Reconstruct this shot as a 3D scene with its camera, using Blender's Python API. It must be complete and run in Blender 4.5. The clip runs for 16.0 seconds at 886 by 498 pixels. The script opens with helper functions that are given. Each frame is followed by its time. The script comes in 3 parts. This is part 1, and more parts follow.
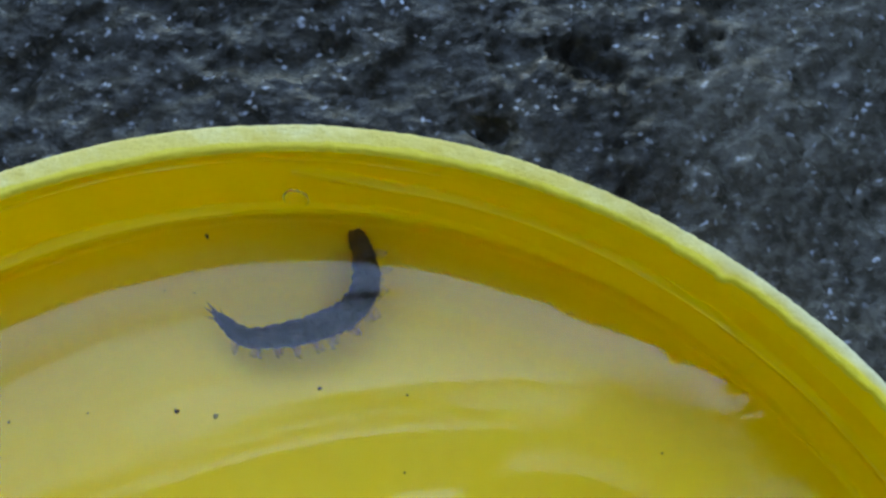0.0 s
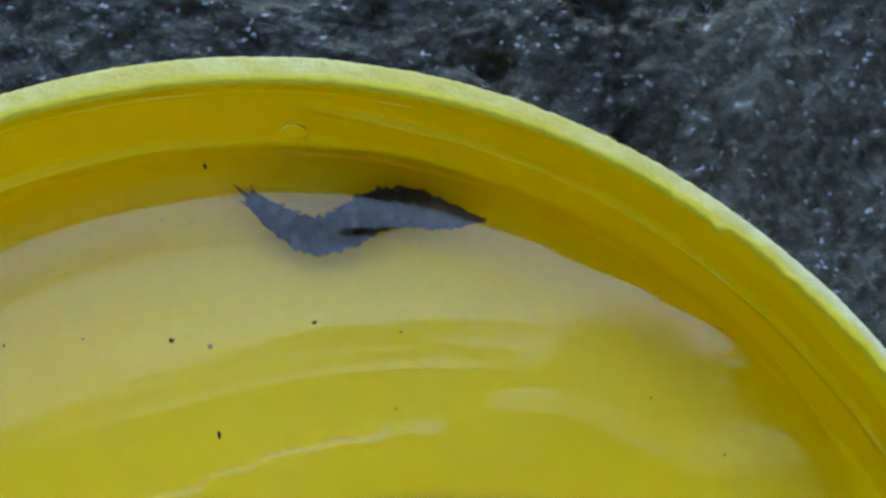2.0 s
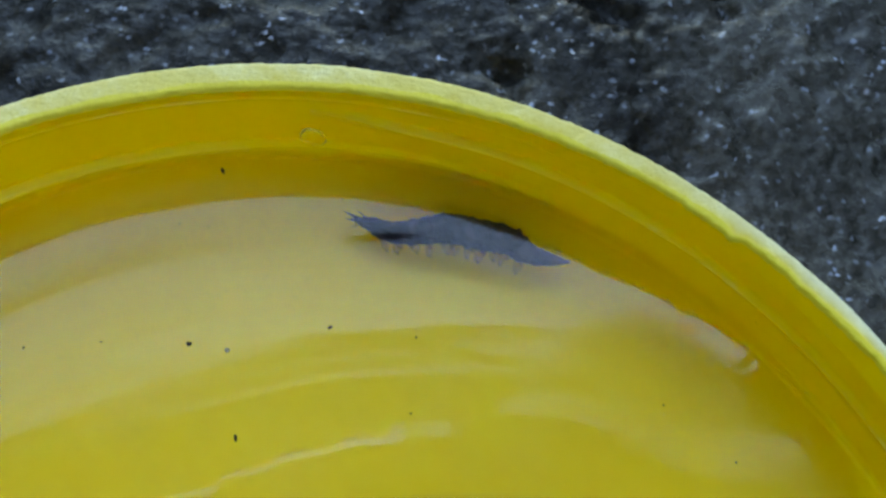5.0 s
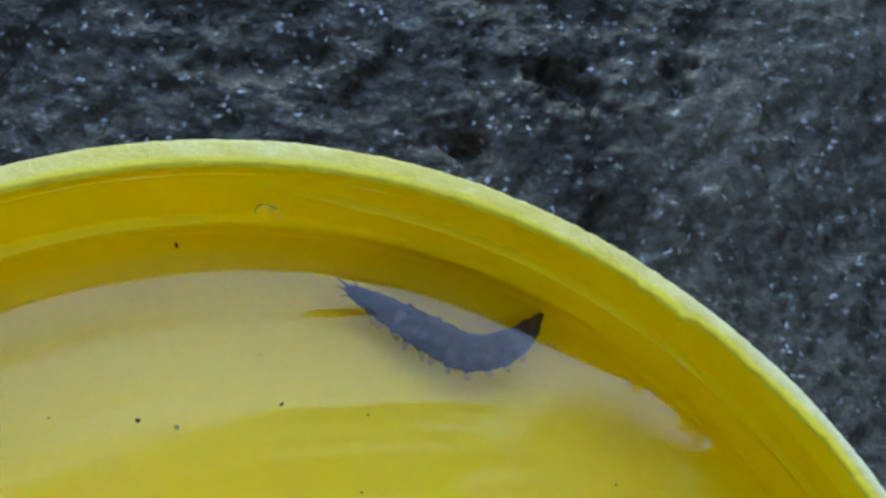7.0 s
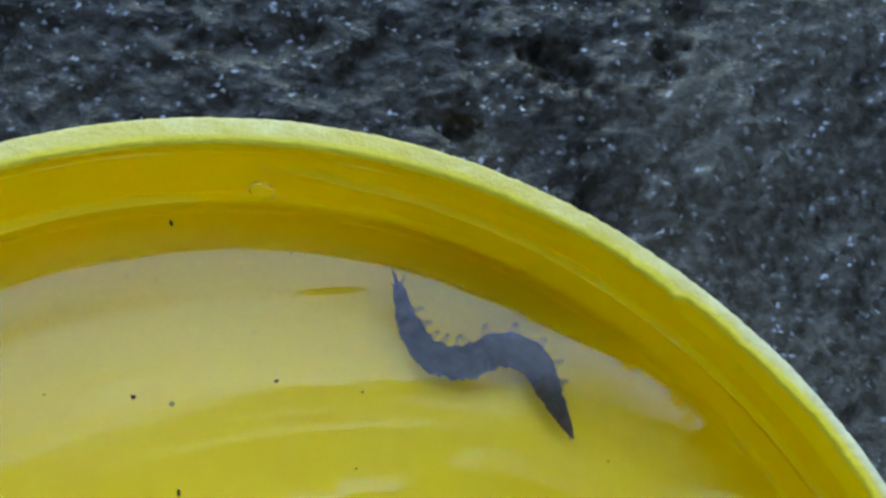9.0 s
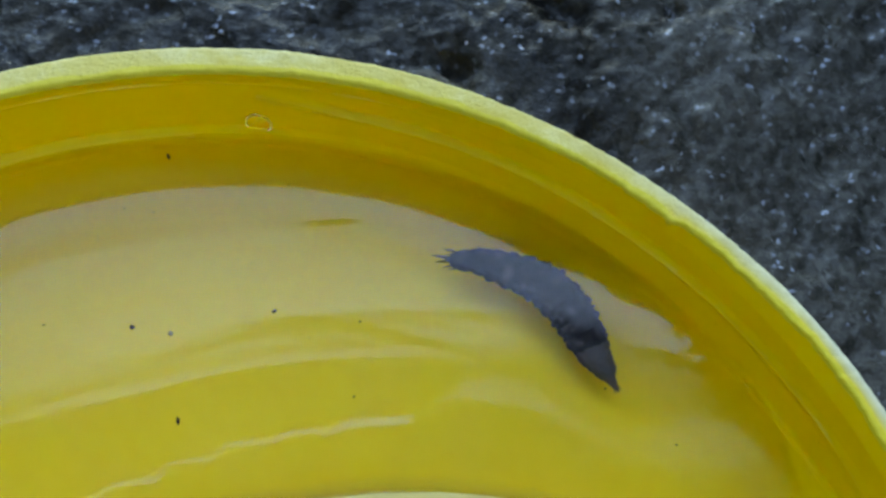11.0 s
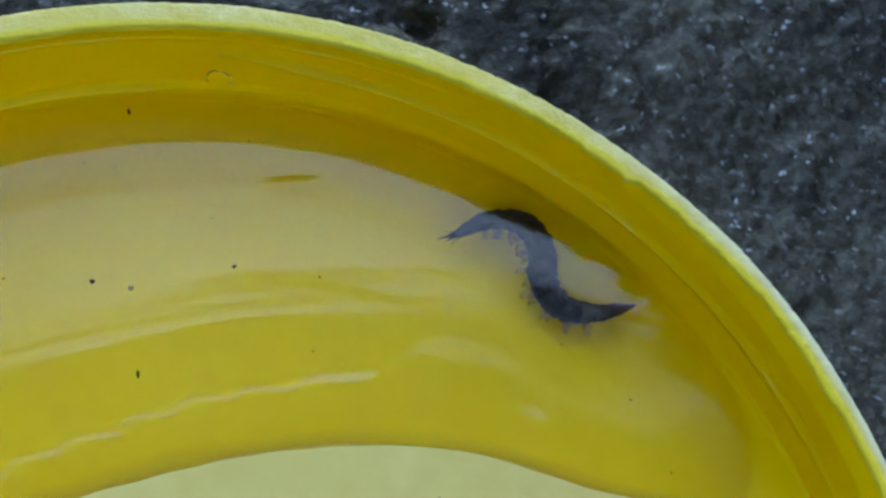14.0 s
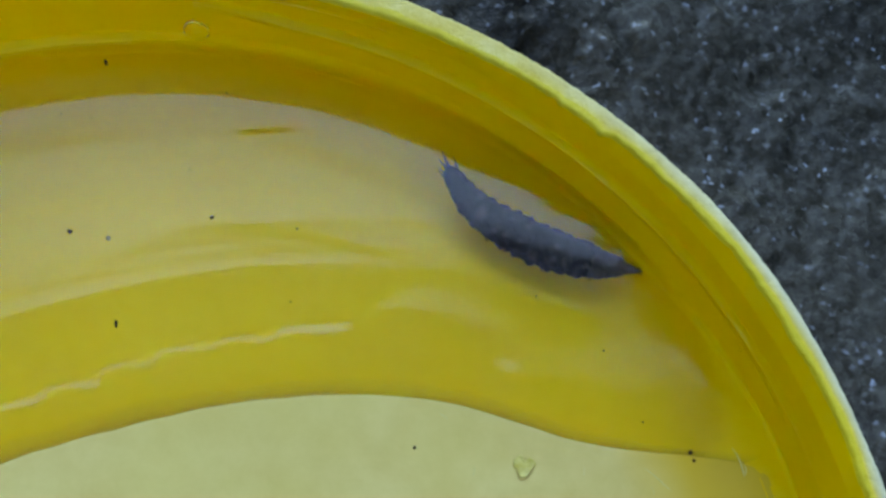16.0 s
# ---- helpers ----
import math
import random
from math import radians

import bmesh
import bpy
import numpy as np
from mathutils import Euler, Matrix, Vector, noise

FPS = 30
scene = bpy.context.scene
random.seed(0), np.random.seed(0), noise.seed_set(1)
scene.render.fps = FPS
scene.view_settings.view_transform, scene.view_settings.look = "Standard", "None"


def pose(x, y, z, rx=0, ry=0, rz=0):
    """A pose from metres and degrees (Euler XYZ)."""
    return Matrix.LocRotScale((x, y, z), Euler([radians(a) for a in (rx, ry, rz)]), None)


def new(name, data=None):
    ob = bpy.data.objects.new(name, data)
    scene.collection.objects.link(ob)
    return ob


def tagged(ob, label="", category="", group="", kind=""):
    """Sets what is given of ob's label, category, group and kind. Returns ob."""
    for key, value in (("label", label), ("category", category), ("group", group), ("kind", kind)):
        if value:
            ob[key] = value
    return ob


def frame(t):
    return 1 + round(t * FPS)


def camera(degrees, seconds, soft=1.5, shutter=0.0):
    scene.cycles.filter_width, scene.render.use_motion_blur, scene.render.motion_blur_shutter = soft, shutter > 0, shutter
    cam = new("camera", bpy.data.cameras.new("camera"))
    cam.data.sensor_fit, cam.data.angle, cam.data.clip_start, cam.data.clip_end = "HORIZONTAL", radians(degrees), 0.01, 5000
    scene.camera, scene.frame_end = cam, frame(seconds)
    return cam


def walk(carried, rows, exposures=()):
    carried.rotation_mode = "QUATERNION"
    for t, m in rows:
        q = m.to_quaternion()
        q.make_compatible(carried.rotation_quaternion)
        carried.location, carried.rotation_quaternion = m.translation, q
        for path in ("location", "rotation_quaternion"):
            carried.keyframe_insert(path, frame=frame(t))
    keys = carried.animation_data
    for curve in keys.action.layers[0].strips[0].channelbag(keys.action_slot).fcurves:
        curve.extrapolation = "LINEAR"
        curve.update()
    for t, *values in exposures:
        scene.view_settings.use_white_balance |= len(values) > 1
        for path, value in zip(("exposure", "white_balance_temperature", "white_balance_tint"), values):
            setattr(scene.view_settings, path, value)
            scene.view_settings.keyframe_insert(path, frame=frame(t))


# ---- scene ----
cam = camera(40, 16.0, soft=2.8)
walk(cam, [
    (0, pose(0.00510, 0.00067, 0.05952, 28.23, -1.65, 7.85)),
    (0.5, pose(0.00417, 0.00059, 0.05976, 26.87, -0.72, 9.61)),
    (1, pose(0.00446, 0.00069, 0.05949, 24.73, -3.09, 8.72)),
    (1.5, pose(0.00442, 0.00070, 0.05978, 24.69, -2.04, 9.67)),
    (2, pose(0.00445, 0.00107, 0.05985, 24.66, -3.19, 9.33)),
    (2.5, pose(0.00411, 0.00184, 0.05999, 25.94, -2.74, 9.91)),
    (3, pose(0.00392, 0.00152, 0.05935, 24.45, -2.87, 9.96)),
    (3.2, pose(0.00379, 0.00193, 0.06005, 23.81, -2.46, 10.61)),
    (5.3, pose(0.00436, 0.00127, 0.06064, 24.72, -3.31, 9.90)),
    (5.5, pose(0.00468, 0.00135, 0.06085, 25.14, -3.72, 9.94)),
    (6, pose(0.00440, 0.00147, 0.06093, 26.29, -3.99, 10.06)),
    (6.5, pose(0.00465, 0.00147, 0.06096, 26.50, -5.02, 9.51)),
    (7, pose(0.00445, 0.00188, 0.06079, 27.41, -4.74, 9.67)),
    (7.5, pose(0.00476, 0.00184, 0.06077, 27.30, -5.24, 9.46)),
    (8, pose(0.00419, 0.00188, 0.06077, 27.69, -4.97, 9.75)),
    (8.5, pose(0.00433, 0.00164, 0.06065, 26.85, -5.10, 9.68)),
    (9, pose(0.00441, 0.00148, 0.06090, 26.70, -5.14, 9.61)),
    (9.5, pose(0.00474, 0.00087, 0.06049, 25.65, -4.69, 9.81)),
    (10, pose(0.00451, 0.00072, 0.06061, 25.11, -4.49, 9.89)),
    (10.2, pose(0.00502, -0.00026, 0.06005, 25.52, -4.44, 9.42)),
    (12.3, pose(0.00569, 0.00028, 0.06055, 23.47, -4.89, 9.45)),
    (12.5, pose(0.00588, 0.00022, 0.06048, 23.11, -5.10, 9.29)),
    (13, pose(0.00620, -0.00011, 0.06055, 23.07, -5.86, 8.95)),
    (13.5, pose(0.00619, -0.00014, 0.06049, 22.94, -5.98, 8.96)),
    (14, pose(0.00596, -0.00033, 0.06068, 23.46, -5.86, 9.23)),
    (14.5, pose(0.00605, -0.00032, 0.06073, 22.67, -6.51, 9.07)),
    (15, pose(0.00635, -0.00047, 0.06080, 22.25, -6.90, 8.88)),
    (15.5, pose(0.00610, -0.00098, 0.06103, 21.31, -7.11, 8.87)),
    (16, pose(0.00591, -0.00107, 0.06092, 21.82, -7.12, 8.99)),
], exposures=[(0.0, 3.52, 8450, 6.5), (3.0, 3.5, 8450, 6.5), (6.5, 3.6, 8450, 6.5), (9.0, 3.66, 8450, 6.5), (12.5, 3.42, 8450, 6.5), (16.0, 3.42, 8450, 6.5)])

# ---------------------------------------------------------------- light: open shade under a blue sky
MM = 0.001
world = bpy.data.worlds.new("sky")
scene.world = world
world.use_nodes = True
wn = world.node_tree
sky = wn.nodes.new("ShaderNodeTexSky")
sky.sky_type = "NISHITA"
sky.sun_disc = False
sky.sun_elevation = radians(58)
sky.sun_rotation = radians(60)
sky.air_density, sky.dust_density, sky.ozone_density = 1.0, 0.1, 3.2
wn.links.new(sky.outputs[0], wn.nodes["Background"].inputs[0])
wn.nodes["Background"].inputs[1].default_value = 0.15

# heights over the stone, in metres
RIM = 0.0150          # top of the lid's rim
WATER = RIM - 0.00542  # level of the still water
BULGE = 0.0018        # height of the puddle's rounded edge
FLOOR = WATER - BULGE  # dry floor inside the lid
R_OUT, R_IN = 0.03005, 0.02898


# ---------------------------------------------------------------- materials
class Nodes:
    """A principled material and short calls for its nodes."""

    def __init__(self, name, rough=0.5, metal=0.0):
        self.mat = bpy.data.materials.new(name)
        self.mat.use_nodes = True
        self.tree = self.mat.node_tree
        self.bsdf = self.tree.nodes["Principled BSDF"]
        self.bsdf.inputs["Roughness"].default_value = rough
        self.bsdf.inputs["Metallic"].default_value = metal
        self.place = self.add("ShaderNodeTexCoord").outputs["Object"]

    def add(self, kind, **values):
        n = self.tree.nodes.new(kind)
        for k, v in values.items():
            n.inputs[k].default_value = v
        return n

    def link(self, a, b):
        self.tree.links.new(a, b)

    def grain(self, scale, detail=4.0, rough=0.55, stretch=None):
        n = self.add("ShaderNodeTexNoise", Scale=scale, Detail=detail, Roughness=rough)
        src = self.place
        if stretch:
            m = self.add("ShaderNodeMapping", Scale=stretch)
            self.link(src, m.inputs["Vector"])
            src = m.outputs[0]
        self.link(src, n.inputs["Vector"])
        return n.outputs["Fac"]

    def ramp(self, fac, *stops):
        r = self.tree.nodes.new("ShaderNodeValToRGB")
        e = r.color_ramp.elements
        while len(e) < len(stops):
            e.new(0.5)
        for el, (p, c) in zip(e, stops):
            el.position, el.color = p, (*c, 1.0) if len(c) == 3 else c
        self.link(fac, r.inputs[0])
        return r.outputs[0]

    def mix(self, fac, a, b, mode="MIX"):
        n = self.tree.nodes.new("ShaderNodeMix")
        n.data_type, n.blend_type = "RGBA", mode
        for sock, v in ((n.inputs["Factor"], fac), (n.inputs[6], a), (n.inputs[7], b)):
            if isinstance(v, (int, float)):
                sock.default_value = v
            elif isinstance(v, tuple):
                sock.default_value = (*v, 1.0)
            else:
                self.link(v, sock)
        return n.outputs[2]

    def bump(self, height, strength, distance):
        n = self.add("ShaderNodeBump", Strength=strength, Distance=distance)
        self.link(height, n.inputs["Height"])
        last = self.bsdf.inputs["Normal"]
        if last.is_linked:
            self.link(last.links[0].from_socket, n.inputs["Normal"])
        self.link(n.outputs[0], last)

    def to(self, name, value):
        if isinstance(value, tuple):
            self.bsdf.inputs[name].default_value = (*value, 1.0)
        elif isinstance(value, (int, float)):
            self.bsdf.inputs[name].default_value = value
        else:
            self.link(value, self.bsdf.inputs[name])


def yellow_plastic():
    """Moulded plastic, slightly translucent, with faint flow marks and scratches."""
    m = Nodes("yellow_plastic", 0.42)
    m.to("Specular IOR Level", 0.16)
    m.to("Subsurface Weight", 0.45)
    m.bsdf.inputs["Subsurface Radius"].default_value = (0.95, 0.62, 0.05)
    m.to("Subsurface Scale", 0.0016)
    broad = m.grain(60, 3)
    fine = m.grain(1400, 3)
    col = m.ramp(broad, (0.3, (0.745, 0.469, 0.002)), (0.7, (0.785, 0.514, 0.004)))
    col = m.mix(0.10, col, m.ramp(fine, (0.35, (0.64, 0.43, 0.01)), (0.65, (0.82, 0.64, 0.05))))
    m.to("Base Color", col)
    m.to("Roughness", m.ramp(m.grain(300, 4), (0.3, (0.38,) * 3), (0.7, (0.54,) * 3)))
    m.bump(m.grain(900, 4), 0.2, 0.00003)
    return m.mat


def worn_rim():
    """Sawn and scuffed edge: cream, mottled with the yellow below, pale along its outer border."""
    m = Nodes("worn_rim_plastic", 0.6)
    m.to("Specular IOR Level", 0.3)
    across = m.tree.nodes.new("ShaderNodeUVMap")
    across.uv_map = "across"
    axes = m.tree.nodes.new("ShaderNodeSeparateXYZ")
    m.link(across.outputs[0], axes.inputs[0])
    mottle = m.grain(900, 5, 0.65)
    col = m.ramp(mottle, (0.30, (0.55, 0.38, 0.04)), (0.48, (0.61, 0.47, 0.115)), (0.68, (0.71, 0.595, 0.245)))
    col = m.mix(m.ramp(m.grain(140, 3), (0.4, (0, 0, 0)), (0.65, (0.8, 0.8, 0.8))), col, (0.61, 0.455, 0.07))
    # the yellow shows through on the inner half where the edge is less worn
    inner = m.tree.nodes.new("ShaderNodeMath")
    inner.operation = "MULTIPLY_ADD"
    inner.inputs[1].default_value = 0.5
    m.link(m.grain(450, 4), inner.inputs[0])
    m.link(axes.outputs["Y"], inner.inputs[2])
    bare = m.ramp(inner.outputs[0], (0.76, (0, 0, 0)), (1.0, (1, 1, 1)))
    bare = m.mix(1.0, bare, m.ramp(axes.outputs["X"], (0.125, (1, 1, 1)), (0.20, (0.12,) * 3)), "MULTIPLY")
    col = m.mix(bare, col, (0.74, 0.54, 0.012))
    lip = m.ramp(inner.outputs[0], (0.94, (0, 0, 0)), (1.16, (0.9, 0.9, 0.9)))
    col = m.mix(lip, col, (0.62, 0.47, 0.02))
    # sky reflecting off the outer border, painted as a pale colour
    sky_pale = m.ramp(inner.outputs[0], (0.42, (1, 1, 1)), (0.80, (0, 0, 0)))
    sky_pale = m.mix(1.0, sky_pale, m.ramp(axes.outputs["X"], (0.12, (0.75,) * 3), (0.20, (0.1,) * 3)), "MULTIPLY")
    col = m.mix(sky_pale, col, (0.66, 0.63, 0.43))
    m.to("Base Color", col)
    m.bump(m.grain(1500, 5, 0.7), 0.9, 0.00016)
    m.bump(m.grain(5000, 3, 0.7), 0.5, 0.00005)
    return m.mat


def scuffed_thread():
    m = Nodes("scuffed_yellow_plastic", 0.55)
    m.to("Specular IOR Level", 0.3)
    col = m.ramp(m.grain(70, 4), (0.3, (0.745, 0.469, 0.004)), (0.7, (0.785, 0.514, 0.008)))
    worn = m.ramp(m.grain(900, 5, 0.7, (0.4, 0.4, 2.0)), (0.56, (0, 0, 0)), (0.72, (0.6, 0.6, 0.6)))
    m.to("Base Color", m.mix(worn, col, (0.82, 0.68, 0.15)))
    m.bump(m.grain(1200, 5, 0.7), 0.5, 0.00006)
    return m.mat


def meniscus_shade():
    """Meniscus shade painted as a dark line that fades out under the water."""
    m = Nodes("meniscus_shade", 0.6)
    across = m.tree.nodes.new("ShaderNodeUVMap")
    across.uv_map = "across"
    axes = m.tree.nodes.new("ShaderNodeSeparateXYZ")
    m.link(across.outputs[0], axes.inputs[0])
    m.to("Base Color", m.ramp(m.grain(300, 4), (0.3, (0.40, 0.19, 0.003)), (0.7, (0.48, 0.26, 0.004))))
    fade = m.ramp(axes.outputs["Y"], (0.0, (0.40,) * 3), (0.3, (0.20,) * 3), (1.0, (0, 0, 0)))
    m.to("Alpha", m.mix(1.0, fade, m.ramp(m.grain(160, 4), (0.3, (0.5,) * 3), (0.6, (1, 1, 1))), "MULTIPLY"))
    return m.mat


def clear_drop():
    m = Nodes("clear_drop", 0.0)
    m.tree.nodes.remove(m.bsdf)
    glass = m.add("ShaderNodeBsdfGlass", IOR=1.11, Roughness=0.08)
    m.link(glass.outputs[0], m.tree.nodes["Material Output"].inputs[0])
    return m.mat


def sheen_plastic():
    """Sky sheen painted pale on the dry floor, shaded darker gold near the wall."""
    m = Nodes("sheen_plastic", 0.6)
    col = m.ramp(m.grain(500, 5, 0.6), (0.3, (0.58, 0.42, 0.10)), (0.7, (0.665, 0.505, 0.15)))
    col = m.mix(m.ramp(m.grain(90, 3), (0.45, (0, 0, 0)), (0.8, (0.5, 0.5, 0.5))), col, (0.58, 0.44, 0.07))
    away = m.tree.nodes.new("ShaderNodeVectorMath")
    away.operation = "LENGTH"
    m.link(m.place, away.inputs[0])
    scale = m.tree.nodes.new("ShaderNodeMath")
    scale.operation = "MULTIPLY"
    scale.inputs[1].default_value = 20.0
    m.link(away.outputs["Value"], scale.inputs[0])
    m.to("Base Color", m.mix(m.ramp(scale.outputs[0], (0.470, (0, 0, 0)), (0.530, (1, 1, 1))), col, (0.60, 0.375, 0.004)))
    m.bump(m.grain(1500, 4), 0.2, 0.00003)
    return m.mat


def dark_stone():
    m = Nodes("dark_wet_stone", 0.4)
    a = m.grain(90, 6, 0.62)
    b = m.grain(1100, 3, 0.6)
    col = m.ramp(a, (0.30, (0.030, 0.028, 0.022)), (0.52, (0.045, 0.042, 0.034)), (0.74, (0.060, 0.057, 0.048)))
    col = m.mix(m.ramp(b, (0.42, (0, 0, 0)), (0.66, (0.8, 0.8, 0.8))), col, (0.088, 0.086, 0.078))
    rust = m.ramp(m.grain(42, 4, 0.6), (0.66, (0, 0, 0)), (0.78, (0.6, 0.6, 0.6)))
    col = m.mix(rust, col, (0.115, 0.070, 0.050))
    # stone toned to balance the light: a broad darker ragged patch behind the lid
    patch = m.tree.nodes.new("ShaderNodeVectorMath")
    patch.operation = "DISTANCE"
    m.link(m.place, patch.inputs[0])
    patch.inputs[1].default_value = (-0.021, 0.062, 0.0)
    far = m.tree.nodes.new("ShaderNodeMath")
    far.operation = "MULTIPLY_ADD"
    far.inputs[1].default_value = 9.0
    m.link(patch.outputs["Value"], far.inputs[0])
    m.link(m.grain(70, 4), far.inputs[2])
    col = m.mix(1.0, col, m.ramp(far.outputs[0], (0.78, (0.28, 0.27, 0.25)), (1.04, (1.08, 1.07, 1.04))), "MULTIPLY")
    # mineral grains of uneven shape, a few glassy with sky glints painted pale blue
    warp = m.tree.nodes.new("ShaderNodeVectorMath")
    warp.operation = "MULTIPLY_ADD"
    bend = m.add("ShaderNodeTexNoise", Scale=1500.0, Detail=3.0)
    m.link(m.place, bend.inputs["Vector"])
    m.link(bend.outputs["Color"], warp.inputs[0])
    warp.inputs[1].default_value = (0.0007, 0.0007, 0.0007)
    m.link(m.place, warp.inputs[2])
    cell = m.add("ShaderNodeTexVoronoi", Scale=2700.0)
    m.link(warp.outputs[0], cell.inputs["Vector"])
    col = m.mix(0.75, col, m.ramp(cell.outputs["Color"], (0.15, (0.42, 0.39, 0.36)), (0.8, (1.1, 1.1, 1.1))), "MULTIPLY")
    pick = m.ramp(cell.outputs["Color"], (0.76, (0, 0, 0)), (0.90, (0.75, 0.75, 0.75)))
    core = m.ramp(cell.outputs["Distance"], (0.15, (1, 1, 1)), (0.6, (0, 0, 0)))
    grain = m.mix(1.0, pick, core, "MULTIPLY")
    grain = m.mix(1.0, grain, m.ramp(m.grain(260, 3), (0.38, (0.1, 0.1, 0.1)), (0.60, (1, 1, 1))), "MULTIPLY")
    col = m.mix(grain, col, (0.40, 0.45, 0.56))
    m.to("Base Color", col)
    rough = m.ramp(m.grain(800, 5, 0.7), (0.36, (0.14,) * 3), (0.60, (0.42,) * 3))
    m.to("Roughness", m.mix(grain, rough, (0.15, 0.15, 0.15)))
    m.to("Specular IOR Level", m.mix(grain, m.ramp(m.grain(700, 4, 0.7), (0.42, (0.04,) * 3), (0.60, (0.17,) * 3)), (0.9, 0.9, 0.9)))
    m.bump(m.grain(700, 4, 0.62), 1.0, 0.00023)
    m.bump(cell.outputs["Color"], 1.0, 0.00022)
    m.bump(m.grain(3200, 3, 0.7), 0.7, 0.00012)
    return m.mat


def clear_water():
    """Mirror-like along the wall; inwards rougher, with long streaks painted into its reflection."""
    m = Nodes("clear_water", 0.02)
    m.tree.nodes.remove(m.bsdf)
    across = m.tree.nodes.new("ShaderNodeUVMap")
    across.uv_map = "across"
    axes = m.tree.nodes.new("ShaderNodeSeparateXYZ")
    m.link(across.outputs[0], axes.inputs[0])
    rough_band = m.ramp(axes.outputs["Y"], (0.21, (0.1,) * 3), (0.34, (1, 1, 1)), (0.66, (1, 1, 1)), (0.9, (0, 0, 0)))
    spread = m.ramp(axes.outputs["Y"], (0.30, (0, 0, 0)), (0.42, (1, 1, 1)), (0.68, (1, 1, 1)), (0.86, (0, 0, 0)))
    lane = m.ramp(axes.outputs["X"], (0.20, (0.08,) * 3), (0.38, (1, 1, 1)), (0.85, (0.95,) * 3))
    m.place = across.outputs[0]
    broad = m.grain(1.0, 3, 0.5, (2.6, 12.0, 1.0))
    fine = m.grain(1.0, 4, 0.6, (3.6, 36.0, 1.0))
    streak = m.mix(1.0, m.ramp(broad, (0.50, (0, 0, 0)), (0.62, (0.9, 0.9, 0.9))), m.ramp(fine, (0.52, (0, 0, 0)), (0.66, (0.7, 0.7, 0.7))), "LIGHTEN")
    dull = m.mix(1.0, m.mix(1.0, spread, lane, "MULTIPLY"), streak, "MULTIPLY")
    relief = m.add("ShaderNodeBump", Strength=0.4, Distance=0.00004)
    m.link(m.mix(1.0, spread, fine, "MULTIPLY"), relief.inputs["Height"])
    # index above real water's 1.33, to strengthen the reflected sky
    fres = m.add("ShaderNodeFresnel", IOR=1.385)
    gloss = m.add("ShaderNodeBsdfGlossy")
    m.link(m.mix(rough_band, (0.045,) * 3, (0.115,) * 3), gloss.inputs["Roughness"])
    m.link(relief.outputs[0], gloss.inputs["Normal"])
    gloss.inputs["Color"].default_value = (1, 1, 1, 1)
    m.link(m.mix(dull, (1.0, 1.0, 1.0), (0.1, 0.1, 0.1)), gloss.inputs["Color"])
    clear = m.add("ShaderNodeBsdfTransparent")
    clear.inputs[0].default_value = (0.99, 0.995, 0.985, 1)
    mix = m.add("ShaderNodeMixShader")
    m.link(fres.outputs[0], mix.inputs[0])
    m.link(clear.outputs[0], mix.inputs[1])
    m.link(gloss.outputs[0], mix.inputs[2])
    m.link(mix.outputs[0], m.tree.nodes["Material Output"].inputs[0])
    return m.mat


def larva_skin():
    """Dark wet skin with a few paler granules."""
    m = Nodes("larva_skin", 0.55)
    m.to("Specular IOR Level", 0.08)
    own = m.tree.nodes.new("ShaderNodeObjectInfo")
    shift = m.tree.nodes.new("ShaderNodeVectorMath")
    shift.operation = "ADD"
    straight = m.place
    m.link(m.place, shift.inputs[0])
    m.link(own.outputs["Random"], shift.inputs[1])
    m.place = shift.outputs[0]
    col = m.ramp(m.grain(1900, 4, 0.6), (0.36, (0.004, 0.003, 0.003)), (0.55, (0.008, 0.006, 0.007)), (0.72, (0.042, 0.036, 0.040)))
    spots = m.ramp(m.grain(900, 3, 0.5), (0.56, (0, 0, 0)), (0.68, (0.7, 0.7, 0.7)))
    col = m.mix(spots, col, (0.050, 0.040, 0.038))
    # crease shade painted in: each ring paler round its middle, almost black between rings
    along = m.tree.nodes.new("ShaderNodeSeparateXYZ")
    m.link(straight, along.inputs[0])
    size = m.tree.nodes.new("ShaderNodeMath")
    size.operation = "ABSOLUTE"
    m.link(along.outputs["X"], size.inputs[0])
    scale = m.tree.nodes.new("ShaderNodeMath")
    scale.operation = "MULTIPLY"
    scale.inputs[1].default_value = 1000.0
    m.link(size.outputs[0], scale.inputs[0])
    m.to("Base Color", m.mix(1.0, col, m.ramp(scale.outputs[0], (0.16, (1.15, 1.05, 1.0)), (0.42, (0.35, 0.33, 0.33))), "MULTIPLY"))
    m.bump(m.grain(1600, 4), 1.0, 0.00012)
    return m.mat


def plain(name, dark, light, scale, rough=0.6, bump=0.3, depth=0.0001, cover=1.0, gloss=0.5):
    m = Nodes(name, rough)
    m.to("Specular IOR Level", gloss)
    m.to("Alpha", cover)
    m.to("Base Color", m.ramp(m.grain(scale, 5, 0.6), (0.3, dark), (0.7, light)))
    m.bump(m.grain(scale * 3, 4), bump, depth)
    return m.mat


THREAD = scuffed_thread()
GLASSY = clear_drop()
DRY_SHEEN = sheen_plastic()
MENISCUS_SHADE = meniscus_shade()
PLASTIC, RIM_MAT, STONE, WATER_MAT, SKIN = yellow_plastic(), worn_rim(), dark_stone(), clear_water(), larva_skin()
HEAD = plain("larva_head", (0.010, 0.005, 0.002), (0.075, 0.034, 0.008), 1500)
NECK = plain("larva_neck", (0.004, 0.003, 0.0025), (0.030, 0.018, 0.010), 2300)
FRINGE = plain("larva_fringe", (0.012, 0.009, 0.008), (0.06, 0.045, 0.036), 2000, cover=0.72)
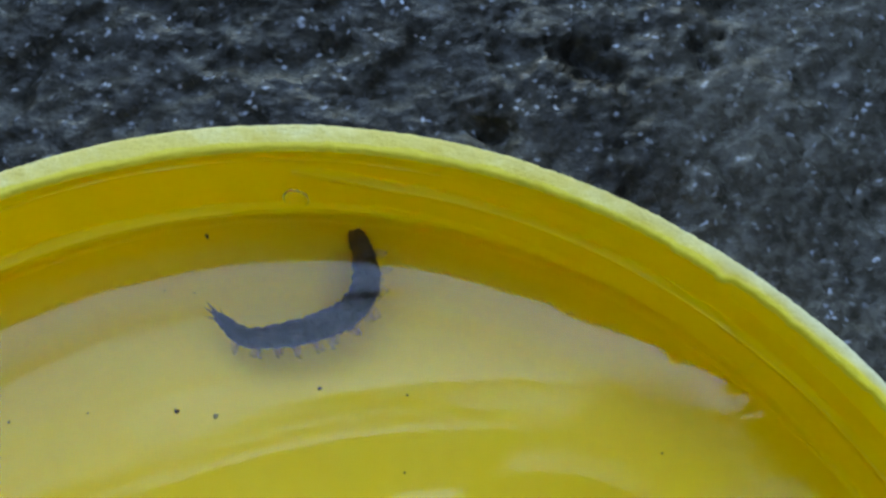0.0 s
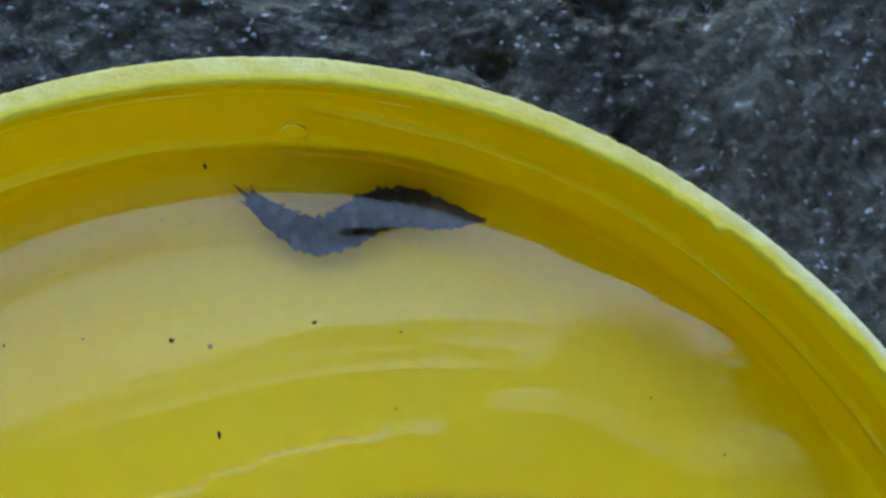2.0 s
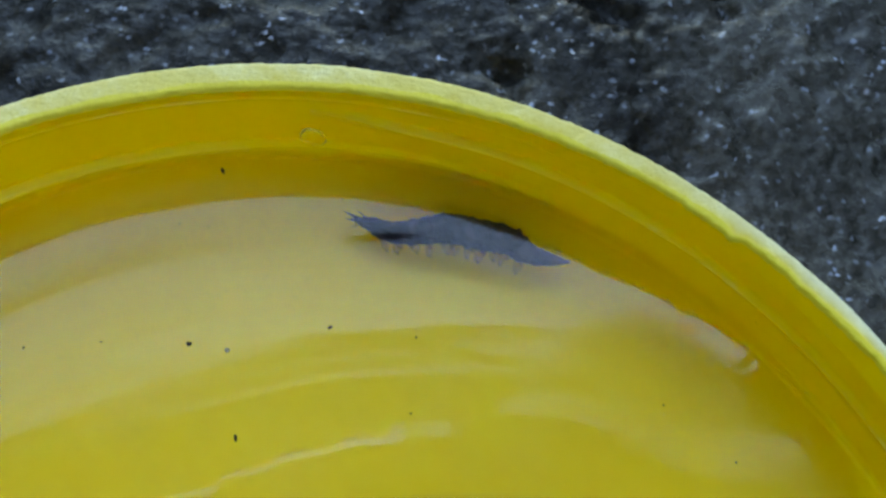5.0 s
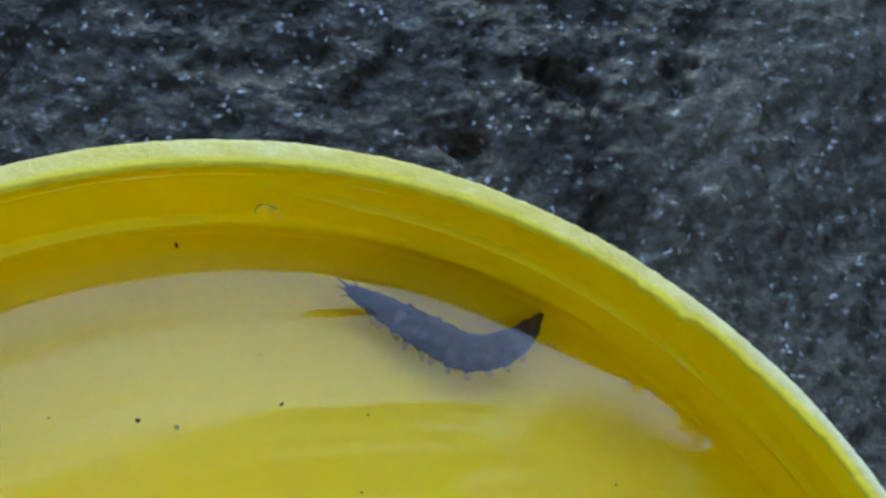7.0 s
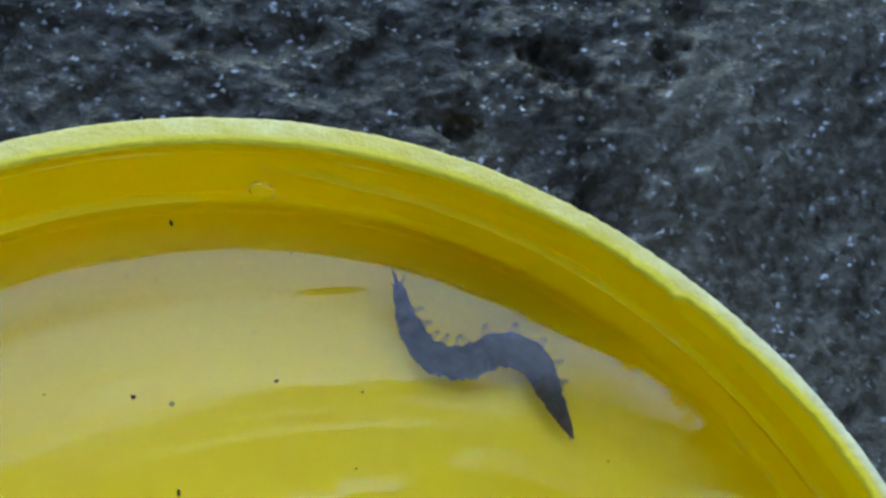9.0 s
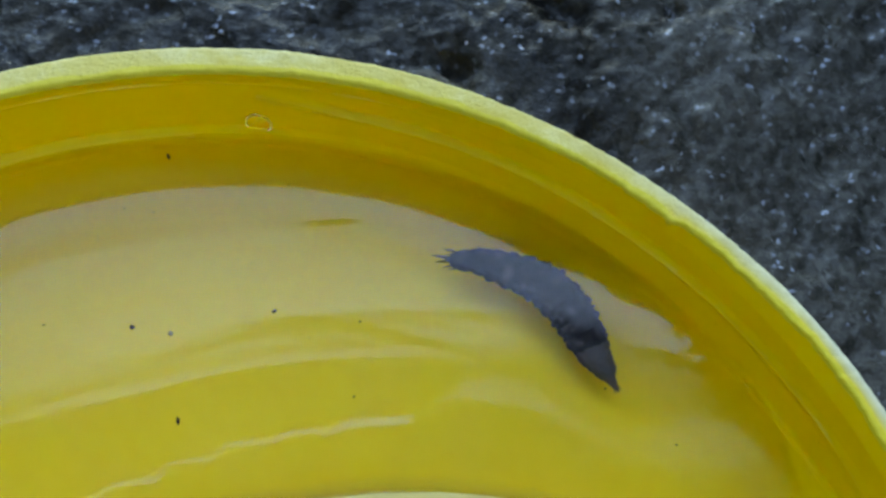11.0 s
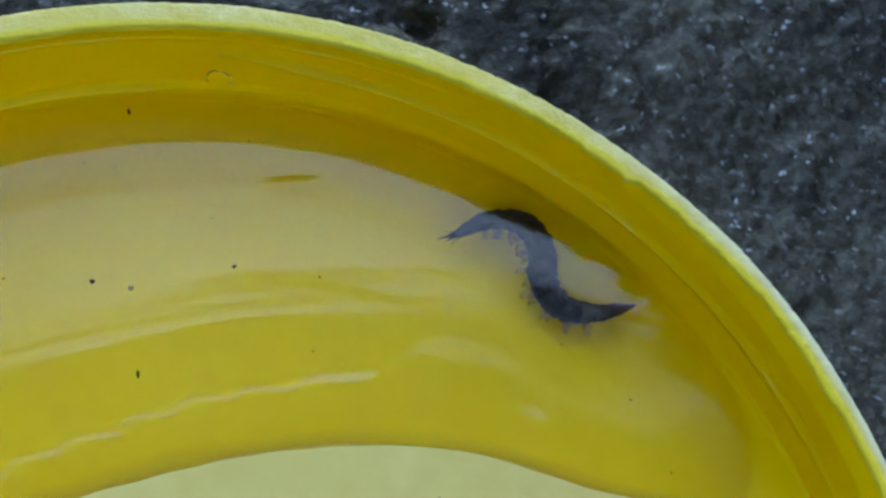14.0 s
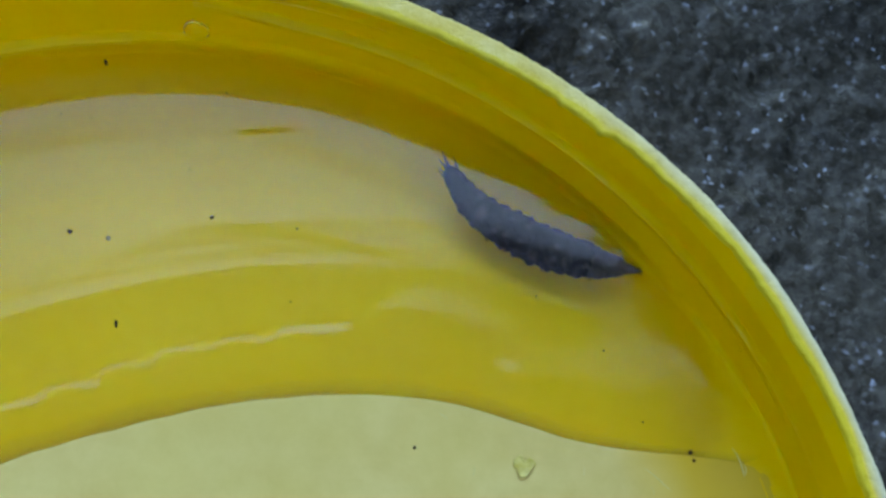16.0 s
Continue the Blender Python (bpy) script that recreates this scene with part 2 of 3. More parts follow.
HAIR = plain("larva_hair", (0.05, 0.035, 0.03), (0.16, 0.11, 0.09), 2000, cover=0.4)
CLAW = plain("larva_claw", (0.02, 0.012, 0.008), (0.09, 0.05, 0.03), 2000, cover=0.16, gloss=0.1)
PALE_SKIN = plain("larva_pale_skin", (0.30, 0.20, 0.16), (0.58, 0.40, 0.33), 1500, cover=0.11, gloss=0.1)
SPECK = plain("dark_debris", (0.012, 0.008, 0.004), (0.06, 0.036, 0.014), 2500, 0.9, gloss=0.1)
PALE_SPECK = plain("pale_debris", (0.24, 0.17, 0.05), (0.36, 0.27, 0.10), 2500, gloss=0.1)
SHAVING = plain("yellow_shaving", (0.52, 0.38, 0.03), (0.70, 0.58, 0.16), 2500, 0.35)
SCUFF = plain("scuffed_plastic", (0.50, 0.40, 0.08), (0.66, 0.58, 0.24), 2500)
BLOCKER_COAT = plain("dark_blocker_coat", (0.018, 0.018, 0.018), (0.034, 0.032, 0.030), 14, 0.9, 0.4, 0.004)


# ---------------------------------------------------------------- mesh helpers
def part(name, bm, material, parent=None, label="", smooth=True):
    me = bpy.data.meshes.new(name)
    bm.normal_update()
    bm.to_mesh(me)
    bm.free()
    me.materials.append(material)
    for p in me.polygons:
        p.use_smooth = smooth
    ob = new(name, me)
    ob.parent = parent
    if label:
        ob["label"] = label
    return ob


def grid_mesh(rows, closed=False):
    """A bmesh skin over rows of points; closed: the rows are rings."""
    bm = bmesh.new()
    vs = [[bm.verts.new(p) for p in row] for row in rows]
    n = len(vs[0])
    for i in range(len(vs) - 1):
        for j in range(n if closed else n - 1):
            k = (j + 1) % n
            bm.faces.new((vs[i][j], vs[i][k], vs[i + 1][k], vs[i + 1][j]))
    return bm


def wave(x, y, z=0.0, octaves=3):
    return noise.fractal(Vector((x, y, z)), 0.9, 2.1, octaves)


def ring(r, z, n=360, wobble=None):
    out = []
    for i in range(n):
        a = 2 * math.pi * i / n
        dr, dz = wobble(a) if wobble else (0, 0)
        out.append(((r + dr) * math.cos(a), (r + dr) * math.sin(a), z + dz))
    return out


def tube(points, radii, sides=8):
    """A tapered tube along points, with closed ends."""
    rows = []
    for i, p in enumerate(points):
        a, b = Vector(points[max(i - 1, 0)]), Vector(points[min(i + 1, len(points) - 1)])
        q = (b - a).to_track_quat("Z", "Y")
        rows.append([Vector(p) + q @ Vector((radii[i] * math.cos(2 * math.pi * k / sides), radii[i] * math.sin(2 * math.pi * k / sides), 0)) for k in range(sides)])
    bm = grid_mesh(rows, True)
    bm.verts.ensure_lookup_table()
    bm.faces.new(bm.verts[:sides][::-1])
    bm.faces.new(bm.verts[-sides:])
    return bm


def blob(sx, sy, sz, seed, rough=0.25, level=2):
    bm = bmesh.new()
    bmesh.ops.create_icosphere(bm, subdivisions=level, radius=1)
    for v in bm.verts:
        k = 1 + rough * noise.noise(v.co * 1.7 + Vector((seed * 3.1, seed, 0)))
        v.co = Vector((v.co.x * sx * k, v.co.y * sy * k, v.co.z * sz * k))
    return bm


# ---------------------------------------------------------------- ground: one sheet of dark stone
def graded(centre, near, step, n_near, n_far, far):
    """Even steps near the lid, then growing to the horizon."""
    mid = [centre + step * (i - n_near / 2) for i in range(n_near + 1)]
    grow = (far / near) ** (1 / n_far)
    out = [near * grow ** i for i in range(1, n_far + 1)]
    half = step * n_near / 2
    return [centre - half - o for o in reversed(out)] + mid + [centre + half + o for o in out]


PITS = ((10.0, 47.3, 1.1, 1.3), (8.6, 47.9, 0.9, 1.3), (11.3, 46.6, 0.8, 0.8), (16.3, 49.8, 0.7, 1.4), (16.9, 48.3, 0.6, 1.2), (4.1, 41.6, 1.0, 1.4),
        (-13.8, 47.4, 1.2, 0.8), (15.0, 37.2, 1.3, 0.7), (-6.0, 46.0, 1.0, 0.6), (27.0, 40.0, 1.4, 0.7))


def stone_height(x, y):
    """Metres; x and y in metres."""
    X, Y = x / MM, y / MM
    d = math.hypot(X, Y)
    if d > 400:
        return -0.0008
    h = 0.8 * wave(X * 0.05, Y * 0.05, 3.0, 3) + 0.18 * wave(X * 0.23, Y * 0.23, 7.0, 4)
    h += 0.08 * wave(X * 0.85, Y * 0.95, 1.0, 3)
    # rounded lumps with creases between them
    h += 0.12 * (abs(wave(X * 0.34 + 0.5 * wave(X * 0.2, Y * 0.2, 2.0, 2), Y * 0.5, 11.0, 2)) - 0.4) + 0.09 * (abs(wave(X * 1.15, Y * 1.2, 8.0, 2)) - 0.4)
    h += 0.35 * min(0.0, wave(X * 0.35 + 9, Y * 0.35, 5.0, 2)) * 2
    for px, py, s, dep in PITS:
        q = ((X - px) ** 2 + (Y - py) ** 2) / (s * s)
        if q < 16:
            q *= 1 + 0.9 * wave(X * 0.9, Y * 0.9, px, 3)
            h -= 1.05 * dep * math.exp(-max(0.0, q))
    fade = max(0.0, min(1.0, (400 - d) / 200))
    h = h * fade - 0.8
    if d < 33:
        h = min(h, -0.05)
    return h * MM


def ground():
    xs = graded(0.010, 0.004, 0.00022, 480, 34, 30.0)
    ys = graded(0.045, 0.004, 0.00022, 364, 34, 30.0)
    bm = grid_mesh([[(x, y, stone_height(x, y)) for x in xs] for y in ys])
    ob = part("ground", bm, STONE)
    tagged(ob, "rough dark grey wet stone with tiny blue glints", "ground", kind="structure")


ground()


# ---------------------------------------------------------------- unseen dark blockers, added to shape light and reflections
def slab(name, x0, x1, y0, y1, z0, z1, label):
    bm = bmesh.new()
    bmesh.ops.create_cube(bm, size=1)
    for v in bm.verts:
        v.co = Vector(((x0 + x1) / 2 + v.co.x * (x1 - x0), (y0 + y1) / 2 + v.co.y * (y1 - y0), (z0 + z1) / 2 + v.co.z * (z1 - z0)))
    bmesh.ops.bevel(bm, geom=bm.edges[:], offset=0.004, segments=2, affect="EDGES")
    tagged(part(name, bm, BLOCKER_COAT, smooth=False), label, "wall", kind="structure")


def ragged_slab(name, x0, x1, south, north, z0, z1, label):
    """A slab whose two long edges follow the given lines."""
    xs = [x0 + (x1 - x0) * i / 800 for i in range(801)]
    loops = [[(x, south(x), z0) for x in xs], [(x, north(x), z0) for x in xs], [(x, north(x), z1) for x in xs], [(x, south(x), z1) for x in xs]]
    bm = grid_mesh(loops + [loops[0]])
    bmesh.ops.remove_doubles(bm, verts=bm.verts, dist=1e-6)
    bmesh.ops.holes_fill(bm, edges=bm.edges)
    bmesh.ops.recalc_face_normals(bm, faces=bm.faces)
    tagged(part(name, bm, BLOCKER_COAT, smooth=False), label, "wall", kind="structure")


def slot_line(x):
    """South side of the blockers' slot, aslant south-west to place the streak seen reflected."""
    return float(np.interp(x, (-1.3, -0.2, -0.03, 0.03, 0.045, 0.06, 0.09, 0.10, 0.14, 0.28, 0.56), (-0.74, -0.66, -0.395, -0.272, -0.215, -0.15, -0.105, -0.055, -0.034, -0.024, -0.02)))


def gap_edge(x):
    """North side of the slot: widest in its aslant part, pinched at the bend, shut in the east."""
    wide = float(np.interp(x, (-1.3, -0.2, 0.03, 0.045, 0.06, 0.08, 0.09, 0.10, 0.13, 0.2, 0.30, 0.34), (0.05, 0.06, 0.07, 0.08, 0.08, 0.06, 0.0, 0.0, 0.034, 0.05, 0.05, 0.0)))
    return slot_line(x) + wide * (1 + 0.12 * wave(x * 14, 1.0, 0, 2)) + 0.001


def top_north_edge(x):
    """Overhead blocker's north edge, fitted to the view: furthest over the lid, ragged eastwards."""
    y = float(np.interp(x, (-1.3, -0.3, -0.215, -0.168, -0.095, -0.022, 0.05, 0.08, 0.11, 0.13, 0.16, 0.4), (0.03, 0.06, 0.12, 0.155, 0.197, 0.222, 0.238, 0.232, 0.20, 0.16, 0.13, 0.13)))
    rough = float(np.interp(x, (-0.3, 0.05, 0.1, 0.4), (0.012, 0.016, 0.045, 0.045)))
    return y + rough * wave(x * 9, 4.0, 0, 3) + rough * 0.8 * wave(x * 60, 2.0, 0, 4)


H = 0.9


def ragged_blocker(name, west, x1, y0, y1, z0, z1, label):
    """An added blocker whose uneven west face shapes the reflection's right end."""
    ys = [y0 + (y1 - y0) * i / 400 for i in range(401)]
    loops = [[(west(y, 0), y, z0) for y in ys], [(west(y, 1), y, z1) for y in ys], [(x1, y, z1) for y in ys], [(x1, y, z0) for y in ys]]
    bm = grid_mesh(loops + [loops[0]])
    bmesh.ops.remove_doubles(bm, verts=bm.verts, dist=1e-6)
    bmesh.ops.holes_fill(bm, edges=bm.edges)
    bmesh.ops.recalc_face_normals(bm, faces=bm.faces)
    tagged(part(name, bm, BLOCKER_COAT, smooth=False), label, "wall", kind="structure")


ragged_blocker("wall_north_east", lambda y, top: 0.156 + top * (0.016 * wave(y * 14, 3.0, 0, 3) + 0.022 * wave(y * 70, 7.0, 0, 5)), 0.30, 0.13, 0.68, -0.01, H, "unseen dark blocker with a ragged face, cutting off the reflected sky")
slab("wall_south_east", 0.19, 0.30, -0.84, 0.127, -0.01, 0.21, "unseen low dark blocker holding back light from the east")
slab("wall_south", -1.197, 0.187, -0.84, -0.80, -0.01, 0.74, "unseen plain dark blocker holding back light behind the lid")
slab("wall_west", -1.3, -1.2, -0.84, 1.4, -0.01, H, "unseen plain dark blocker holding back light from the west")
ragged_slab("ceiling_1", -1.3, 0.56, gap_edge, top_north_edge, H + 0.003, H + 0.05, "unseen dark overhead blocker with an uneven edge, shaping the reflection")
ragged_slab("ceiling_2", -1.3, 0.56, lambda x: -0.76, slot_line, H + 0.003, H + 0.05, "unseen plain dark overhead blocker, shaping the reflection")


# ---------------------------------------------------------------- the yellow lid
SHORE = ((0.0, 28.9), (8.0, 28.6), (17.0, 28.3), (24.0, 28.4), (28.5, 28.2), (30.2, 27.0), (32.4, 25.0), (35.1, 22.8), (39.4, 20.7), (45.5, 19.0), (52.2, 17.5), (59.2, 15.9), (66.9, 14.4), (75.8, 13.0),
         (86.0, 11.9), (97.6, 11.0), (110.0, 10.5), (123.5, 10.5), (136.0, 10.9), (150.0, 12.2), (168.0, 15.5), (184.0, 20.0), (194.0, 25.5), (198.0, 28.9))


def shore_radius(deg):
    """Radius of the puddle's inner edge at an angle, in mm."""
    a, r = zip(*SHORE)
    return float(np.interp(deg, a, r))


SHORE_LINE = np.array([[shore_radius(d) * math.cos(radians(d)), shore_radius(d) * math.sin(radians(d))] for d in np.linspace(0.0, 198.0, 830)])
K = np.ones(17) / 17
SHORE_LINE = np.stack([np.convolve(np.pad(SHORE_LINE[:, i], 8, mode="edge"), K, mode="valid") for i in (0, 1)], 1)


SHORE_DEG = np.degrees(np.arctan2(SHORE_LINE[:, 1], SHORE_LINE[:, 0])) % 360
SHORE_R = np.hypot(SHORE_LINE[:, 0], SHORE_LINE[:, 1])


SHORE_IN = SHORE_LINE[SHORE_DEG > 29.5]


def from_shore(x, y):
    """Distance in mm from the puddle's inner edge."""
    return float(np.sqrt(((SHORE_IN - (x, y)) ** 2).sum(1).min()))


DIMPLE = (0.0, 24.6)


def water_height(x, y):
    """Height of the puddle's surface, in metres; x and y in mm."""
    u = from_shore(x, y)
    r, a = math.hypot(x, y), math.atan2(y, x)
    end = min(1.0, max(0.0, (71 - math.degrees(a)) / 20)) if a > 0 else 0.0
    end = end * end * (3 - 2 * end)
    tip = min(1.0, max(0.0, (math.degrees(a) - 38) / 14))
    z = BULGE / MM * (1 - math.exp(-u / (3.4 + 2.0 * end)))
    v = max(0.0, R_IN / MM - r)
    z += 0.30 * end * tip * math.exp(-v / 2.6)
    # one long shallow dimple on the calm water
    q = y - DIMPLE[1] - 0.28 * (x - DIMPLE[0])
    z -= 0.085 * math.exp(-((x - DIMPLE[0]) / 1.8) ** 2 - (q / 0.9) ** 2) * 0.5 * (1 - math.tanh(q / 0.16))
    edge = min(1.0, u / 1.5)
    calm = min(1.0, max(0.35, (u - 1.5) / 3))
    z += edge * calm * (0.026 * wave(a * 0.55 + u * 0.02, u * 0.5, 2.0, 2) + 0.0075 * wave(a * 0.9 + u * 0.05, u * 1.5, 6.0, 2) + 0.0016 * wave(a * 1.4, u * 4.4, 9.0, 2)) * math.exp(-((u - 5) / 7) ** 2)
    return FLOOR + z * MM


def wetted(x, y):
    d = math.degrees(math.atan2(y, x)) % 360
    return 0 < d < 198 and math.hypot(x, y) > shore_radius(d)


def floor_height(x, y):
    """The lid's floor with its fillet at the wall; mm in, metres out."""
    r = math.hypot(x, y)
    z = 0.03 * wave(x * 0.25, y * 0.25, 4.0, 2)
    if wetted(x, y):
        t = min(1.0, from_shore(x, y) / 9)
        z -= 1.1 * t * t * (3 - 2 * t)
    start = 25.9
    if r > start:
        bend = 28.8 - start
        z += bend - math.sqrt(max(0.0, bend ** 2 - (min(r, 28.69) - start) ** 2))
    return FLOOR + z * MM


def rim_edge(a):
    """Roughness of the moulded edge: small nicks and flash, in metres."""
    d = math.degrees(a) % 360
    k = 0.02 * wave(a * 14, 0.3, 0, 3) + 0.03 * wave(a * 90, 2.0, 0, 3) + 0.02 * wave(a * 170, 6.0, 0, 2)
    if 40 < d < 82:
        k += 0.05 * wave(a * 33, 4.0, 0, 4) + 0.05 * wave(a * 9, 1.0, 0, 2)
    k += float(np.interp(d, (0, 30, 43, 50, 58.6, 59.6, 68, 76, 90, 112, 122, 180, 359), (0.1, 0.30, 0.34, 0.22, 0.18, 0.02, 0.02, -0.08, -0.18, -0.28, -0.18, 0.0, 0.05)))
    for at, width, size in ((59.6, 0.5, -0.14), (61.5, 0.4, -0.05), (64.0, 0.5, -0.06), (53.0, 0.6, -0.05), (36.0, 1.5, -0.12), (24.0, 1.5, -0.1), (76.0, 0.5, 0.04), (45.0, 0.6, 0.06), (95.0, 0.4, 0.05), (110.0, 0.5, 0.05)):
        k += size * math.exp(-((d - at) / width) ** 2)
    return k * MM


def outer_edge(a):
    return (0.13 * math.exp(-((math.degrees(a) % 360 - 43) / 11) ** 2) + 0.04 * wave(a * 11, 5.0, 0, 3) + 0.035 * wave(a * 60, 8.0, 0, 2) + 0.03 * wave(a * 140, 3.0, 0, 2)) * MM


def thread_level(k, d):
    """Height of the middle of a screw thread under the rim at an angle, in mm."""
    if k == 0:
        return -2.15 - 0.65 * min(1, (99.5 - d) / 10) - 0.004 * (99.5 - d)
    if k == 1:
        return -5.0 - 0.0105 * (126 - d)
    return -0.95 - 0.003 * (205 - d)


# start, end, height over the wall, half width
THREADS = ((99.5, 22.0, 0.30, 0.55), (200.0, 56.0, 0.40, 0.62), (205.0, 66.0, 0.06, 0.22))


def thread_swell(k, d):
    """How far a thread has risen at an angle, 0 to 1."""
    d0, d1, _, _ = THREADS[k]
    f = (d0 - d) / (d0 - d1)
    return max(0.0, min(1.0, f * 9, (1 - f) * 1.7 + 0.02)) if 0 < f < 1 else 0.0


def thread_bump(d, z):
    """How far the threads stand out from the wall at an angle and a height under the rim, in mm."""
    out = 0.0
    for k, (_, _, proud, half) in enumerate(THREADS):
        w = thread_swell(k, d)
        if w:
            s = (z - thread_level(k, d)) / (half * (1.35 - 0.35 * w))
            if abs(s) < 1:
                out += proud * w * (0.5 + 0.5 * math.cos(math.pi * s))
    return out


def wall_radius(d, z):
    """Inside of the wall with its threads, in mm; z in mm under the rim."""
    return 28.98 - 0.2 * max(0.0, -z / 6) - thread_bump(d, z)


def jar_lid():
    lid = tagged(new("jar_lid"), "yellow plastic screw lid lying upside down on stone, holding water", "lid")
    n = 1440
    lift = lambda a: (0.03 * wave(a * 60, 1.0, 0, 4)) * MM
    # one moulded body: underside, outside, inside with its threads, rounded corner and floor
    m = 900
    turns = [2 * math.pi * i / m for i in range(m)]
    rows = [ring(0.001, 0.0, m), ring(0.0288, 0.0, m), ring(0.0294, 0.0006, m), ring(0.0297, 0.004, m), ring(0.0299, RIM - 0.0012, m),
            ring(R_OUT - 0.00008, RIM - 0.00036, m, lambda a: (outer_edge(a), 0)), ring(R_IN + 0.0001, RIM - 0.00022, m, lambda a: (max(0, rim_edge(a)), 0))]
    for j in range(44):
        z = -0.26 - 4.9 * j / 43
        lip = max(0.0, 1 + (z + 0.26) / 0.8)
        row = []
        for a in turns:
            r = (wall_radius(math.degrees(a), z) + rim_edge(a) / MM * lip) * MM
            row.append((r * math.cos(a), r * math.sin(a), RIM + z * MM))
        rows.append(row)
    for r in [28.74, 28.68, 28.6, 28.48, 28.3, 28.1, 27.85, 27.55, 27.2, 26.8, 26.4, 26.0] + [25.6 * (1 - i / 84) + 0.02 for i in range(85)]:
        row = []
        for a in turns:
            z = floor_height(r * math.cos(a), r * math.sin(a))
            q = r - (thread_bump(math.degrees(a), (z - RIM) / MM) * min(1.0, (r - 27) / 1.6) if r > 27 else 0.0)
            row.append((q * MM * math.cos(a), q * MM * math.sin(a), z))
        rows.append(row)
    part("body", grid_mesh(rows, True), PLASTIC, lid, "smooth yellow moulded plastic")
    # the worn flat top of the wall
    rows = [ring(R_OUT, RIM - 0.00036, n, lambda a: (outer_edge(a), 0)), ring(R_OUT - 0.00006, RIM - 0.00006, n, lambda a: (outer_edge(a), lift(a))),
            ring(R_OUT - 0.00014, RIM, n, lambda a: (outer_edge(a) * 0.9, lift(a))), ring(R_OUT - 0.0002, RIM, n, lambda a: (outer_edge(a) * 0.9, lift(a))),
            ring((R_OUT + R_IN) / 2, RIM, n, lambda a: (rim_edge(a) * 0.5, lift(a + 5))),
            ring(R_IN + 0.00018, RIM, n, lambda a: (rim_edge(a) * 0.9, lift(a + 9))), ring(R_IN + 0.00012, RIM, n, lambda a: (rim_edge(a) * 0.95, lift(a + 9))),
            ring(R_IN + 0.00003, RIM - 0.00005, n, lambda a: (rim_edge(a), lift(a + 9))), ring(R_IN - 0.00001, RIM - 0.00027, n, rim_foot)]
    rim = part("rim", grid_mesh(rows, True), RIM_MAT, lid, "pale worn rim with small burrs")
    uv = rim.data.uv_layers.new(name="across")
    share = (0.0, 0.06, 0.13, 0.2, 0.5, 0.82, 0.88, 0.97, 1.0)
    for face in rim.data.polygons:
        last = max(rim.data.loops[k].vertex_index % n for k in face.loop_indices) == n - 1
        for k in face.loop_indices:
            i, j = divmod(rim.data.loops[k].vertex_index, n)
            uv.data[k].uv = (1.0 if last and j == 0 else j / n, share[i])
    # the dry middle, a thin sheet with the sky's pale sheen painted in
    rows = []
    for i in (k * 0.25 for k in range(1441)):
        d = i if 1 <= i < 197 else None
        edge = 28.2 if d is None else min(28.2, float(np.interp(d, SHORE_DEG, SHORE_R)) - 0.02)
        row = []
        for f in (0.01, 0.2, 0.4, 0.6, 0.75, 0.88, 0.96, 0.99, 1.0):
            x, y = edge * f * math.cos(radians(i)), edge * f * math.sin(radians(i))
            row.append((x * MM, y * MM, floor_height(x * 0.999, y * 0.999) + 0.00003))
        rows.append(row)
    part("dry_film", grid_mesh(rows), DRY_SHEEN, lid, "dry yellow floor with pale sky sheen painted in")
    # the scuffed crests of the screw threads
    for k in range(3):
        thread(lid, k)
    # a brown strip painting the meniscus shade along the water's inner edge
    rows = []
    for d in np.arange(29.0, 190.0, 0.4):
        r0, a, row = float(np.interp(d, SHORE_DEG, SHORE_R)), radians(d), []
        wide = 0.95 + 0.35 * wave(a * 3, 4.0, 0, 2)
        for f in (0.0, 0.12, 0.3, 0.55, 1.0):
            r = r0 - 0.03 + wide * f
            x, y = r * math.cos(a), r * math.sin(a)
            row.append((x * MM, y * MM, floor_height(x, y) + 0.00003))
        rows.append(row)
    edge_strip = part("tide_mark", grid_mesh(rows), MENISCUS_SHADE, lid, "thin brown painted meniscus shade along the water")
    uv = edge_strip.data.uv_layers.new(name="across")
    for loop in edge_strip.data.loops:
        i, j = divmod(loop.vertex_index, 5)
        uv.data[loop.index].uv = (i / (len(rows) - 1), (0.0, 0.12, 0.3, 0.55, 1.0)[j])
    # long scuffs on the dry floor
    for x0, y0, x1, y1, w in ((19.4, 12.6, 21.4, 11.6, 0.05), (19.9, 12.0, 20.6, 10.9, 0.04), (16.9, 12.2, 17.1, 11.2, 0.03), (23.6, 14.0, 24.6, 12.3, 0.06), (24.1, 13.4, 24.4, 12.6, 0.05), (10.0, 13.2, 10.8, 13.1, 0.05), (12.0, 11.2, 12.2, 10.7, 0.05)):
        pts = []
        for i in range(7):
            t = i / 6
            x, y = x0 + (x1 - x0) * t + 0.06 * math.sin(5 * t), y0 + (y1 - y0) * t + 0.05 * math.sin(4 * t + 1)
            pts.append((x * MM, y * MM, floor_height(x, y) + 0.00001))
        part("scuff", tube(pts, [w * MM * 0.6 * (0.3 + math.sin(math.pi * i / 6)) for i in range(7)], 6), SCUFF, lid, "pale scuff mark")
    return lid


def rim_foot(a):
    return rim_edge(a), 0.0


